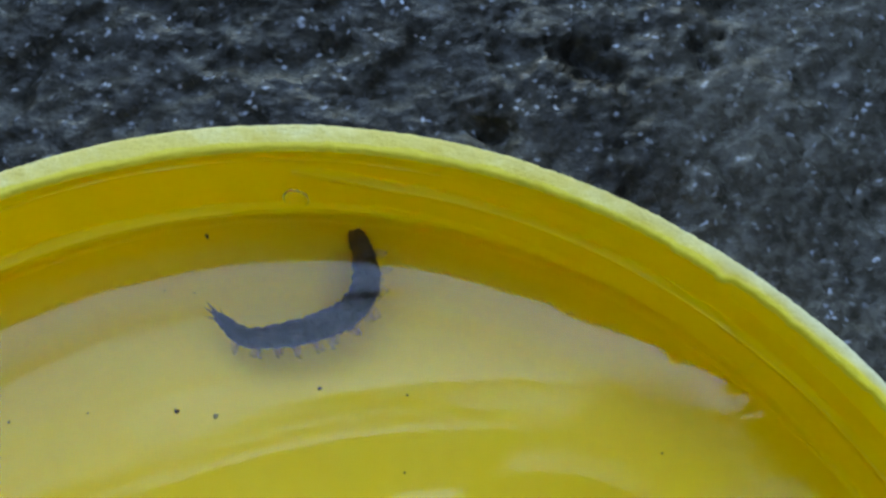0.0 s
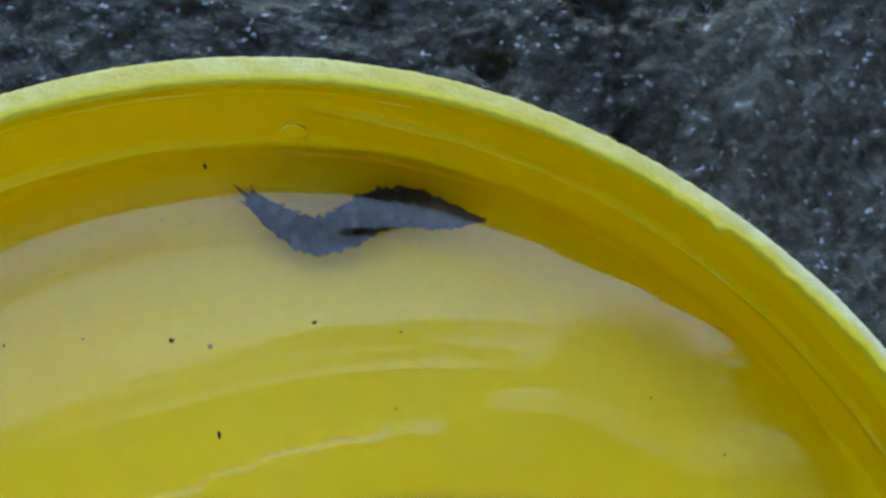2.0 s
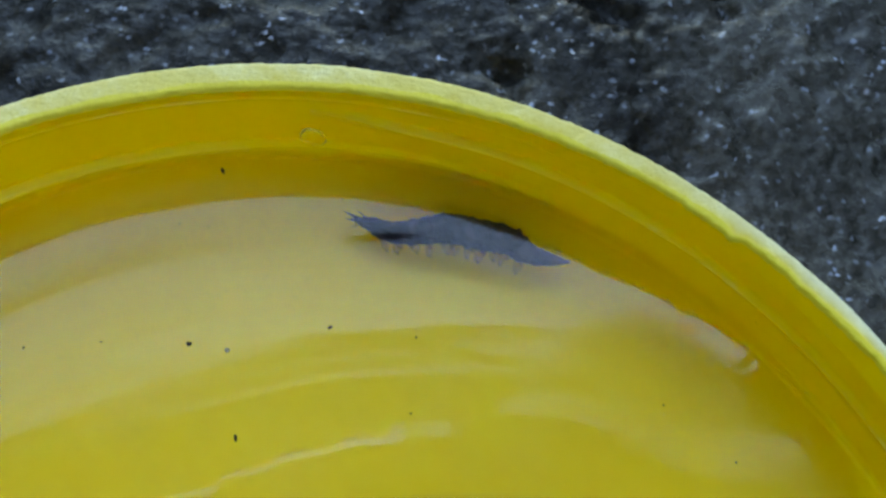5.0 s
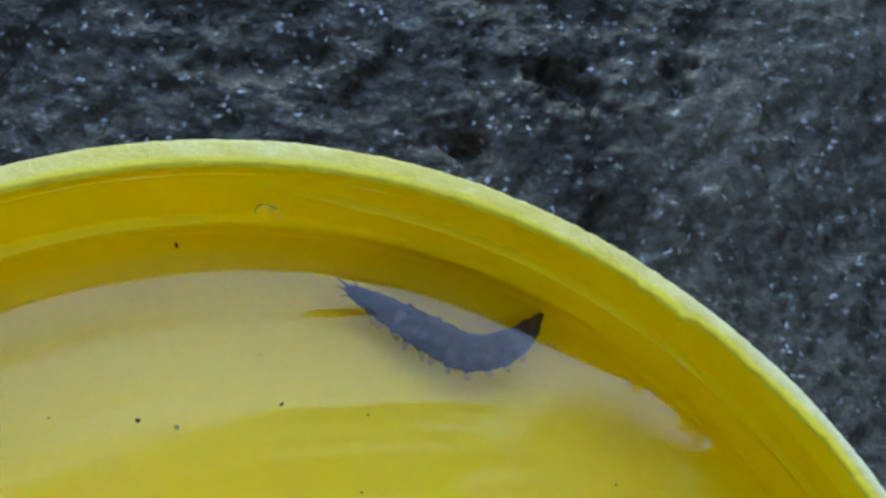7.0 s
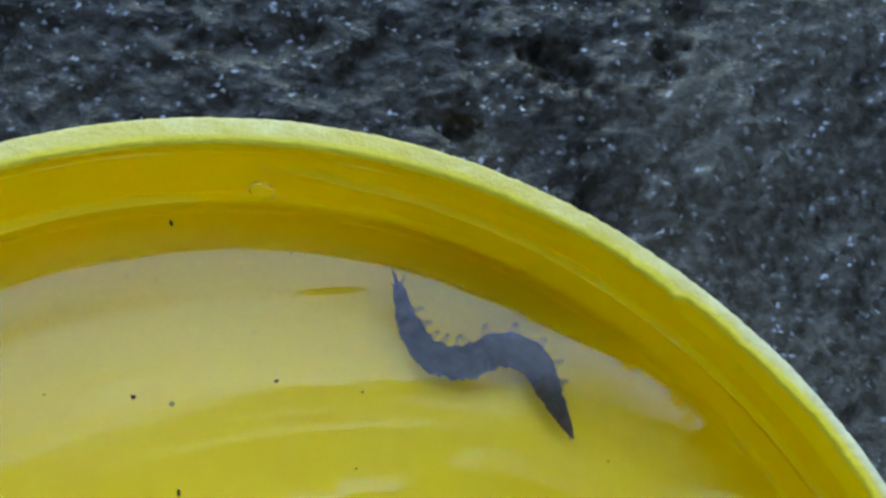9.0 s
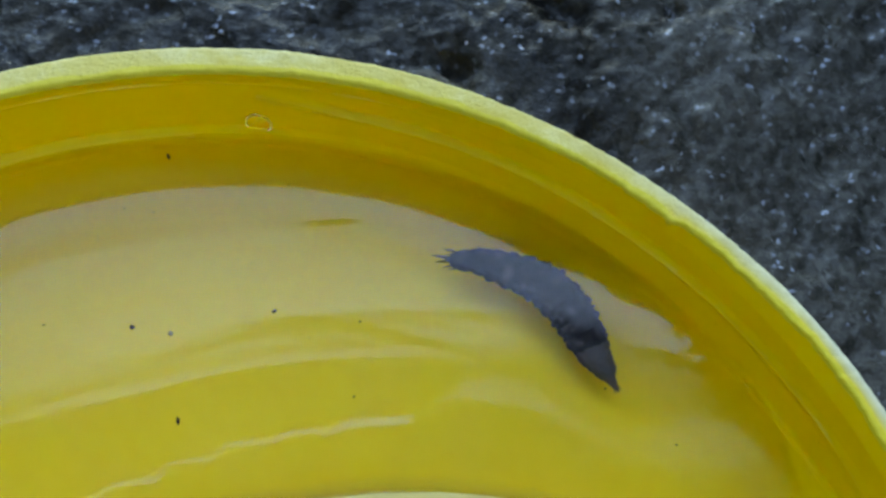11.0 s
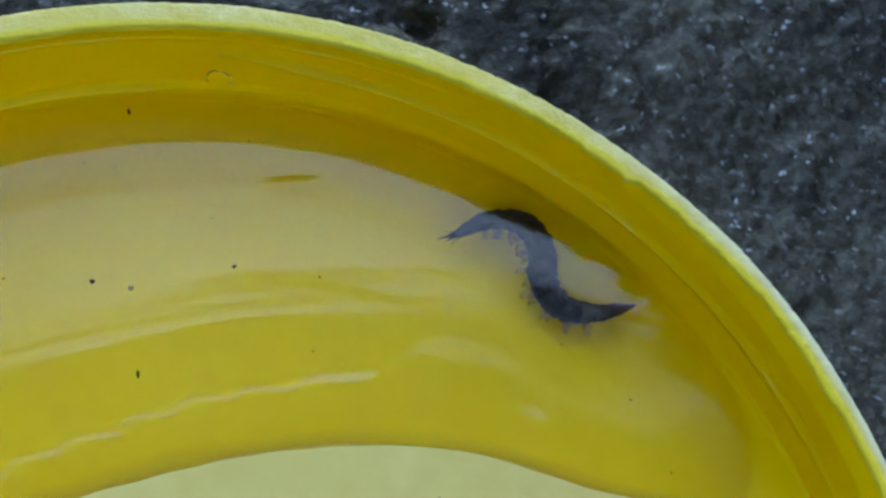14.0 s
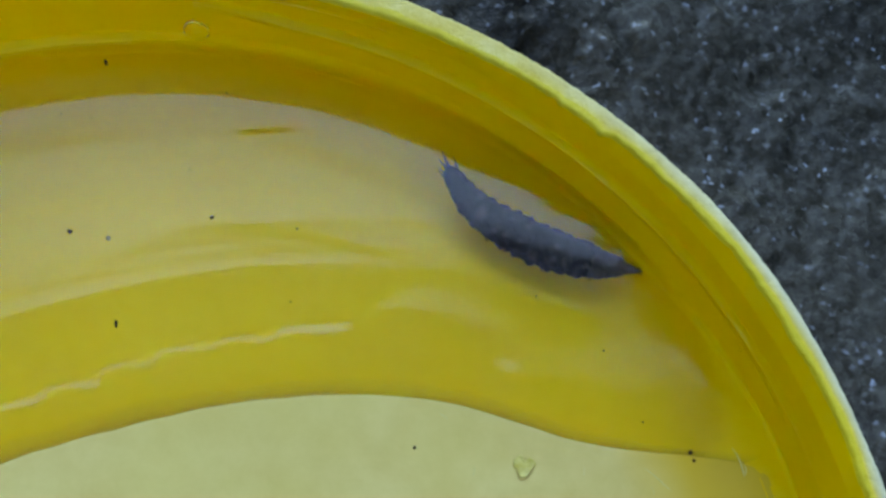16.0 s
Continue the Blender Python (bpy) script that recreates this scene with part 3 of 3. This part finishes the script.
def thread(lid, k):
    """The crest of a thread, a thin skin over the moulded ridge."""
    d0, d1, _, half = THREADS[k]
    rows = []
    n = int(abs(d0 - d1) * 2)
    for i in range(2, n - 1):
        d = d0 + (d1 - d0) * i / n
        a, row, w = radians(d), [], thread_swell(k, d)
        for j in range(7):
            z = thread_level(k, d) + (-0.45 + 0.9 * j / 6) * half
            r = wall_radius(d, z) - (0.012 if 0 < j < 6 else -0.01)
            row.append((r * MM * math.cos(a), r * MM * math.sin(a), RIM + z * MM))
        rows.append(row)
    if k == 1:
        rows = [r for r in rows if math.degrees(math.atan2(r[0][1], r[0][0])) % 360 > 104]
    part("thread", grid_mesh(rows), THREAD, lid, "low screw thread with scuffed crest")


jar_lid()


# ---------------------------------------------------------------- the puddle in the lid
def puddle():
    line = SHORE_LINE[::3]
    fr = [0.0, 0.004, 0.012, 0.025] + [0.04 + 0.96 * (1 - (1 - i / 150) ** 1.25) for i in range(151)]
    rows = []
    for x0, y0 in line:
        a, r0 = math.atan2(y0, x0), math.hypot(x0, y0)
        row = []
        for f in fr:
            r = r0 + (28.85 - r0) * f
            x, y = r * math.cos(a), r * math.sin(a)
            row.append((x * MM, y * MM, water_height(x, y)))
        rows.append(row)
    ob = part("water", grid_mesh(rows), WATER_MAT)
    uv = ob.data.uv_layers.new(name="across")
    for loop in ob.data.loops:
        i, j = divmod(loop.vertex_index, len(fr))
        uv.data[loop.index].uv = (i / (len(line) - 1), fr[j])
    ob.visible_shadow = False
    tagged(ob, "clear shallow puddle with a rounded edge, reflecting sky", "water", kind="structure")


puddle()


# ---------------------------------------------------------------- debris on the water and in the lid
def debris(x, y, size, long=1.0, turn=0.0, mat=SPECK, z=None, label="tiny dark speck of debris floating on the water"):
    ob = part("debris_speck", blob(size * MM * long, size * MM, size * MM * 0.6, x + y, 0.5, 2), mat)
    if z is None:
        z = water_height(x, y) if wetted(x, y) else floor_height(x, y) + size * MM * 0.4
    ob.matrix_world = pose(x * MM, y * MM, z, 0, 0, turn)
    tagged(ob, label, "debris", "specks in the lid")


for x, y, s, l, turn in ((-8.1, 26.45, 0.10, 2.0, -60), (-7.45, 17.85, 0.13, 1.1, 0), (-1.55, 19.82, 0.09, 1.5, 40), (2.3, 20.1, 0.06, 1.2, 0), (-4.5, 14.2, 0.09, 2.4, -75),
                         (2.7, 16.7, 0.055, 1.3, 0), (13.64, 19.2, 0.06, 1, 0), (17.1, 17.3, 0.06, 1.2, 30), (21.8, 13.6, 0.14, 1, 0), (22.0, 13.25, 0.10, 1, 0), (19.4, 14.5, 0.06, 1, 0),
                         (-2.3, 26.1, 0.05, 1, 0), (-3.06, 21.9, 0.04, 1.5, 0), (-8.0, 23.5, 0.05, 1, 0), (-9.35, 23.4, 0.05, 1, 0), (11.2, 14.4, 0.04, 1, 0), (9.35, 11.5, 0.10, 0.8, 0), (0.24, 18.9, 0.04, 1, 0),
                         (-14.4, 16.3, 0.07, 1, 0), (-11.2, 17.2, 0.05, 1.6, 20)):
    debris(x, y, 0.84 * s, l, turn)
debris(-5.75, 17.9, 0.12, 1.0, 0, PALE_SPECK, label="tiny pale fleck floating on the water")
debris(6.62, 28.95, 0.10, 1.4, -40, z=RIM - 0.0007, label="tiny dark speck stuck on the lid's wall")


def droplet(x, y, z, size, label, flat=0.7, deep=1.0):
    ob = part("water_droplet", blob(size * MM, size * MM * deep, size * MM * flat, x, 0.1, 3), GLASSY)
    ob.matrix_world = pose(x * MM, y * MM, z)
    ob.visible_shadow = False
    tagged(ob, label, "droplet", "droplets in the lid")


droplet(-4.12, 28.2, RIM - 0.0039, 0.62, "clear round drop hanging on the lid's screw thread", 1.0, 0.5)
for x, y, dz, s in ((16.9, 22.9, -3.6, 0.08), (17.7, 22.1, -3.4, 0.08), (22.4, 17.4, -3.0, 0.08), (-8.0, 28.0, -4.6, 0.08)):
    droplet(x, y, RIM + dz * MM, s, "tiny clear droplet on the lid's yellow wall")


def flake():
    """A thin bent shaving of plastic with a curled, ragged border."""
    n, rows = 22, []
    for f, up in ((0.02, 0.05), (0.4, 0.06), (0.75, 0.09), (0.92, 0.16), (1.0, 0.15), (0.97, 0.02)):
        row = []
        for i in range(n):
            a = 2 * math.pi * i / n
            r = 0.42 + 0.09 * math.cos(3 * a + 0.5) + 0.07 * math.cos(2 * a) + 0.13 * wave(math.cos(a) * 3, math.sin(a) * 3, 2.0, 3)
            row.append((r * f * math.cos(a) * 0.9 * MM, r * f * math.sin(a) * 1.25 * MM, (up + 0.03 * wave(a * 2, f, 1.0, 2)) * MM))
        rows.append(row)
    ob = part("plastic_flake", grid_mesh(rows, True), SHAVING)
    ob.matrix_world = pose(14.3 * MM, 11.55 * MM, floor_height(14.3, 11.55) + 0.02 * MM, 0, 0, 160)
    tagged(ob, "tiny three-cornered yellow plastic shaving on the dry floor", "shaving")


flake()


# ---------------------------------------------------------------- the larva, in rigid rings that move
RINGS = 14
WIDTH = ((0.0, 0.20), (0.04, 0.36), (0.10, 0.54), (0.18, 0.76), (0.28, 0.93), (0.42, 1.01), (0.58, 0.97), (0.72, 0.86), (0.84, 0.72), (0.93, 0.55), (1.0, 0.40))


def half_width(s):
    a, b = zip(*WIDTH)
    return float(np.interp(s, a, b)) * MM


def ring_skin(i, s):
    """One rounded body ring: a swollen middle, two creases and a row of warts round it."""
    front, back = half_width(s - 0.55 / RINGS), half_width(s + 0.55 / RINGS)
    long, sides = 0.62 * MM, 54
    rows = []
    prof = ((-1.25, 0.30), (-1.12, 0.64), (-0.98, 0.83), (-0.8, 0.93), (-0.6, 0.98), (-0.4, 1.03), (-0.2, 1.07), (0.0, 1.07), (0.2, 1.03), (0.36, 0.99), (0.5, 1.01), (0.66, 0.99), (0.85, 0.91), (1.0, 0.80), (1.12, 0.62), (1.25, 0.30))
    for p, k in prof:
        w = front + (back - front) * (0.5 - 0.5 * p)
        wart = math.exp(-((p + 0.1) / 0.28) ** 2)
        row = []
        for j in range(sides):
            a = 2 * math.pi * j / sides
            lump = 1 + 0.09 * noise.noise(Vector((p * 1.3, 2.2 * math.cos(a), 2.2 * math.sin(a) + i * 3.7))) + 0.14 * noise.noise(Vector((p * 3.2, 5 * math.cos(a), 5 * math.sin(a) + i * 5.3)))
            lump += 0.13 * noise.noise(Vector((p * 7.0, 11 * math.cos(a), 11 * math.sin(a) + i * 7.9)))
            lump += 0.04 * wart * max(0.0, math.cos(6 * a)) ** 2
            row.append((p * long, w * k * lump * math.cos(a), w * k * lump * math.sin(a) * 0.64))
        rows.append(row)
    bm = grid_mesh(rows, True)
    bm.verts.ensure_lookup_table()
    bm.faces.new(bm.verts[:sides][::-1])
    bm.faces.new(bm.verts[-sides:])
    return bm


def larva():
    top = tagged(new("larva"), "dark grey-brown segmented fly larva with tail threads wriggling in water", "larva")
    rings = []
    for i in range(RINGS):
        s = (i + 0.5) / RINGS
        mid = half_width(s)
        if i == 0:
            ob = part("head", tube([(0.78 * MM, 0, 0), (0.62 * MM, 0, 0), (0.45 * MM, 0, 0), (0.2 * MM, 0, 0), (-0.1 * MM, 0, 0), (-0.5 * MM, 0, 0)],
                                   [0.035 * MM, 0.09 * MM, 0.15 * MM, 0.24 * MM, 0.31 * MM, 0.36 * MM], 16), HEAD, top, "pointed dark brown head")
            for side in (-1, 1):
                part("feeler", tube([(0.5 * MM, side * 0.1 * MM, 0.04 * MM), (0.68 * MM, side * 0.16 * MM, 0.06 * MM), (0.82 * MM, side * 0.17 * MM, 0.06 * MM)], [0.03 * MM, 0.025 * MM, 0.01 * MM], 6), HEAD, ob)
        else:
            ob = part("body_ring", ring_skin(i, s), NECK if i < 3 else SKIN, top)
        # soft pale stub legs below both flanks, each with a dark claw
        if 2 <= i <= 12:
            for side in (-1, 1):
                w, far, fat = mid, random.uniform(0.05, 0.38) * MM, random.uniform(0.9, 1.5)
                lean = random.uniform(-0.2, 0.2) * MM
                pts = [(0, side * w * 0.40, -w * 0.40), (lean * 0.4, side * w * 0.52, -w * 0.75), (lean * 0.8, side * w * 0.6, -w * 0.8 - far * 0.6), (lean, side * w * 0.62, -w * 0.82 - far), (lean * 1.1, side * w * 0.6, -w * 0.84 - far * 1.15)]
                part("stub_leg", tube(pts, [0.21 * MM * fat, 0.20 * MM * fat, 0.15 * MM * fat, 0.13 * MM * fat, 0.05 * MM * fat], 9), PALE_SKIN, ob, "pale translucent stub leg")
                tip = Vector(pts[3])
                part("claw", tube([tip + Vector((0, 0, -0.02 * MM)), tip + Vector((0.05 * MM, 0, -0.09 * MM)), tip + Vector((0.10 * MM, 0, -0.10 * MM)), tip + Vector((0.14 * MM, 0, -0.05 * MM))], [0.07 * MM, 0.06 * MM, 0.04 * MM, 0.015 * MM], 6), CLAW, ob, "tiny dark claw")
        if 4 <= i <= 12:
            for side in (-1, 1):
                pts = [(-0.1 * MM, side * mid * 0.95, 0.1 * MM), (-0.2 * MM, side * (mid + 0.04 * MM), 0.1 * MM), (-0.28 * MM, side * (mid + 0.08 * MM), 0.08 * MM)]
                part("bristle", tube(pts, [0.05 * MM, 0.03 * MM, 0.012 * MM], 6), FRINGE, ob)
        if i == RINGS - 1:
            for dy, dz, ln, fat in ((0.22, 0.18, 1.2, 1.0), (-0.20, -0.12, 1.0, 0.9)):
                pts = [(-0.4 * MM - t * ln * MM, (0.10 * dy + dy * 0.5 * t * ln) * MM, dz * 0.7 * t * ln * MM) for t in (0, 0.3, 0.6, 1)]
                part("tail_thread", tube(pts, [0.17 * MM * fat, 0.12 * MM * fat, 0.07 * MM * fat, 0.015 * MM], 7), FRINGE, ob, "dark pointed tail thread")
            for dy, dz, ln in ((0.95, 0.75, 0.7), (-1.05, 0.35, 0.75), (1.2, -0.5, 0.6), (-0.9, -0.9, 0.65), (0.6, -1.0, 0.7), (-1.5, 0.1, 0.5)):
                pts = [((-0.35 - t * ln) * MM, (0.15 * dy + dy * 0.6 * t * ln + 0.14 * math.sin(3 * t + dy)) * MM, dz * 0.6 * t * ln * MM) for t in (0, 0.25, 0.5, 0.75, 1)]
                part("tail_hair", tube(pts, [0.07 * MM, 0.055 * MM, 0.045 * MM, 0.03 * MM, 0.012 * MM], 6), HAIR, ob, "fine pale tail hair")
        rings.append(ob)
    return top, rings


LARVA, LARVA_RINGS = larva()
SHAPES = []


def body(t, *points):
    """The larva's midline at t seconds, from head to tail, in mm on the lid's plan."""
    SHAPES.append((t, np.array(points)))


# how far the larva lies on its side, in degrees: below nought its legs point to the lid's middle
ROLLS = ((0, -70), (0.5, -35), (1, -45), (1.5, 10), (2, 50), (2.5, 10), (3, 60), (4.2, -10), (5.5, -70), (6.5, -60), (7, -20), (7.5, 0), (8, 0), (8.5, 40), (9, 75), (10, 65), (11.2, 0), (12.5, -70), (14, -65), (14.5, -20), (15, 0), (16, 0))


def midline(points, n):
    """n even places along a smooth line through the points, with the way towards the head."""
    p = np.vstack([2 * points[0] - points[1], points, 2 * points[-1] - points[-2]])
    fine = []
    for i in range(1, len(p) - 2):
        for t in np.linspace(0, 1, 20, endpoint=False):
            fine.append(0.5 * (2 * p[i] + (p[i + 1] - p[i - 1]) * t + (2 * p[i - 1] - 5 * p[i] + 4 * p[i + 1] - p[i + 2]) * t * t + (3 * p[i] - p[i - 1] - 3 * p[i + 1] + p[i + 2]) * t ** 3))
    fine = np.array(fine + [p[-2]])
    run = np.r_[0, np.cumsum(np.hypot(*np.diff(fine, axis=0).T))]
    out = []
    for i in range(n):
        s = (i + 0.5) / n * run[-1]
        at = [np.interp(s, run, fine[:, k]) for k in (0, 1)]
        a = [np.interp(max(s - 0.35, 0), run, fine[:, k]) for k in (0, 1)]
        b = [np.interp(min(s + 0.35, run[-1]), run, fine[:, k]) for k in (0, 1)]
        out.append((at[0], at[1], math.degrees(math.atan2(a[1] - b[1], a[0] - b[0]))))
    return out


def motions():
    body(0, (-1.7, 28.9), (-1.0, 27.4), (-0.5, 25.7), (-1.0, 24.2), (-2.3, 23.2), (-3.9, 22.5), (-5.5, 22.2), (-6.8, 22.9))
    body(0.5, (1.3, 27.4), (0.4, 26.2), (-0.9, 25.5), (-2.4, 25.1), (-3.8, 24.6), (-4.9, 23.6), (-5.8, 22.4), (-6.5, 21.1))
    body(1, (1.5, 28.7), (0.4, 28.0), (-0.7, 27.1), (-1.8, 26.2), (-2.9, 25.4), (-4.0, 24.6), (-5.1, 23.9), (-6.4, 24.1))
    body(1.5, (3.5, 27.3), (2.1, 27.0), (0.7, 26.9), (-0.6, 26.5), (-1.8, 25.7), (-2.9, 24.7), (-4.2, 24.6), (-5.4, 25.5))
    body(2, (4.9, 26.7), (3.2, 26.6), (1.5, 26.7), (-0.0, 26.2), (-1.3, 25.0), (-2.7, 24.4), (-4.3, 24.9), (-5.8, 25.7))
    body(2.5, (6.3, 24.0), (5.2, 25.0), (4.0, 25.9), (2.5, 26.3), (1.0, 26.2), (-0.4, 25.9), (-1.9, 25.7), (-3.4, 25.6))
    body(3, (6.0, 23.2), (5.4, 24.3), (4.7, 25.4), (3.8, 26.3), (2.5, 26.7), (1.2, 26.7), (-0.1, 26.5), (-1.2, 25.8))
    body(3.2, (6.4, 22.5), (5.5, 23.7), (4.6, 25.0), (3.3, 25.8), (1.9, 26.1), (0.4, 25.9), (-0.9, 25.2), (-1.5, 23.9))
    body(3.6, (6.7, 23.2), (5.4, 23.9), (4.6, 24.9), (3.5, 25.8), (2.1, 26.5), (0.5, 26.4), (-1.0, 25.7), (-1.4, 24.4))
    body(4.2, (7.7, 25.0), (6.7, 25.9), (5.3, 26.5), (3.7, 26.1), (2.5, 25.3), (1.1, 24.6), (-0.4, 24.5), (-1.3, 25.0))
    body(4.8, (8.0, 25.2), (6.5, 25.2), (5.3, 25.7), (4.0, 26.0), (2.4, 26.1), (1.0, 25.9), (-0.1, 25.6), (-1.1, 25.5))
    body(5.3, (8.6, 26.7), (7.1, 26.7), (5.6, 26.8), (4.1, 26.2), (2.8, 25.5), (1.5, 24.8), (0.0, 24.9), (-1.0, 26.0))
    body(5.5, (7.8, 26.8), (6.3, 26.4), (5.0, 25.7), (3.9, 24.7), (2.7, 23.8), (1.3, 23.7), (0.1, 24.5), (-0.4, 25.9))
    body(6, (8.5, 26.8), (7.1, 26.0), (5.9, 25.0), (4.6, 24.1), (3.1, 24.2), (1.6, 24.8), (0.3, 25.5), (-0.8, 26.5))
    body(6.5, (9.2, 26.9), (8.3, 25.6), (7.2, 24.4), (5.8, 24.6), (4.8, 25.8), (3.4, 26.7), (2.0, 26.9), (0.6, 26.5))
    body(7, (9.3, 26.9), (8.5, 25.6), (7.4, 24.7), (6.0, 24.4), (4.6, 24.8), (3.2, 25.3), (1.9, 25.8), (0.5, 26.3))
    body(7.5, (10.2, 25.9), (8.9, 25.1), (7.5, 24.6), (6.0, 24.9), (4.6, 25.3), (3.1, 25.5), (1.6, 25.7), (0.1, 25.9))
    body(8, (11.8, 25.4), (10.2, 25.2), (8.6, 25.1), (7.0, 25.4), (5.4, 25.3), (3.8, 25.4), (2.3, 25.9), (0.9, 26.7))
    body(8.5, (12.7, 23.3), (11.9, 23.7), (10.8, 24.1), (9.4, 24.6), (8.0, 24.9), (6.4, 24.1), (5.3, 24.0), (4.0, 24.9), (3.2, 25.9))
    body(9, (11.9, 20.4), (10.9, 21.9), (9.8, 23.5), (8.2, 23.8), (6.6, 22.8), (4.9, 22.9), (3.7, 24.2), (2.9, 25.9))
    body(9.5, (12.8, 20.2), (11.6, 21.4), (10.5, 22.7), (9.1, 23.4), (7.5, 22.9), (5.9, 22.7), (4.8, 24.0), (4.0, 25.5))
    body(10, (13.0, 19.5), (12.2, 20.8), (11.5, 22.1), (10.3, 22.9), (8.9, 23.2), (7.5, 23.6), (6.1, 24.2), (4.8, 23.7))
    body(10.2, (12.9, 19.2), (12.4, 20.6), (11.7, 21.8), (10.8, 22.9), (9.6, 23.5), (8.1, 23.7), (6.7, 23.9), (5.6, 23.3))
    body(10.6, (13.6, 19.5), (13.5, 21.1), (12.9, 22.6), (11.6, 23.6), (9.9, 23.6), (8.4, 23.3), (7.1, 23.3), (6.0, 23.4))
    body(11.2, (14.3, 19.8), (13.1, 20.8), (12.2, 21.9), (11.4, 23.0), (10.4, 24.0), (8.9, 24.7), (7.4, 25.0), (6.2, 24.8))
    body(11.8, (14.9, 20.0), (14.7, 21.7), (13.9, 23.2), (12.4, 24.1), (10.7, 24.0), (9.1, 23.6), (7.5, 23.6), (6.2, 24.5))
    body(12.3, (15.6, 20.3), (14.8, 21.6), (13.8, 22.9), (12.6, 23.9), (11.1, 24.3), (9.5, 24.4), (8.0, 24.5), (6.7, 25.4))
    body(12.5, (16.0, 21.1), (15.2, 22.5), (14.2, 23.5), (12.8, 24.0), (11.3, 23.9), (9.7, 23.8), (8.4, 24.5), (8.0, 25.8))
    body(13, (16.4, 22.5), (14.8, 22.3), (13.4, 21.8), (11.9, 21.3), (10.5, 21.9), (9.3, 22.9), (8.4, 24.2), (7.9, 25.6))
    body(13.5, (17.0, 22.7), (15.5, 21.9), (14.2, 21.0), (12.6, 21.2), (11.7, 22.6), (10.6, 23.9), (9.2, 24.7), (7.6, 25.2))
    body(14, (16.6, 21.9), (15.1, 21.3), (13.5, 21.3), (12.5, 22.4), (12.2, 24.0), (11.2, 25.1), (9.6, 25.0), (8.3, 24.1))
    body(14.5, (16.5, 21.5), (15.2, 21.2), (13.8, 21.3), (12.8, 22.2), (12.2, 23.4), (11.0, 24.0), (9.6, 24.1), (8.2, 24.0))
    body(15, (17.8, 21.6), (16.5, 21.1), (15.1, 21.0), (13.8, 21.4), (12.5, 22.1), (11.4, 22.9), (10.3, 23.9), (9.6, 25.1))
    body(15.5, (18.2, 21.5), (16.6, 21.5), (15.0, 21.6), (13.4, 21.6), (11.8, 21.8), (10.3, 22.4), (9.0, 23.2), (8.2, 24.6))
    body(16, (18.2, 21.7), (16.7, 21.7), (15.3, 21.8), (13.8, 22.0), (12.4, 22.4), (11.1, 22.9), (9.9, 23.7), (8.9, 24.8))
    base, rows = [], [[] for _ in LARVA_RINGS]
    for t, points in SHAPES:
        places = midline(points, len(LARVA_RINGS))
        cx, cy = points.mean(0)
        roll = float(np.interp(t, *zip(*ROLLS)))
        base.append((t, pose(cx * MM, cy * MM, WATER - 0.0011)))
        for i, (x, y, turn) in enumerate(places):
            # larva on its side lies deeper, moved along camera rays to fit the view
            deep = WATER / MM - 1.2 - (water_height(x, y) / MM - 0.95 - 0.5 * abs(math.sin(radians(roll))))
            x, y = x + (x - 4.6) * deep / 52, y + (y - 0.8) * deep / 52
            # its line keeps clear of the wall
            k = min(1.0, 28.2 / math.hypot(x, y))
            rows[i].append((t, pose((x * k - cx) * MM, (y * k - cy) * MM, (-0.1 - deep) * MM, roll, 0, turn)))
    walk(LARVA, base)
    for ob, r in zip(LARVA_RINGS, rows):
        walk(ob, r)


motions()
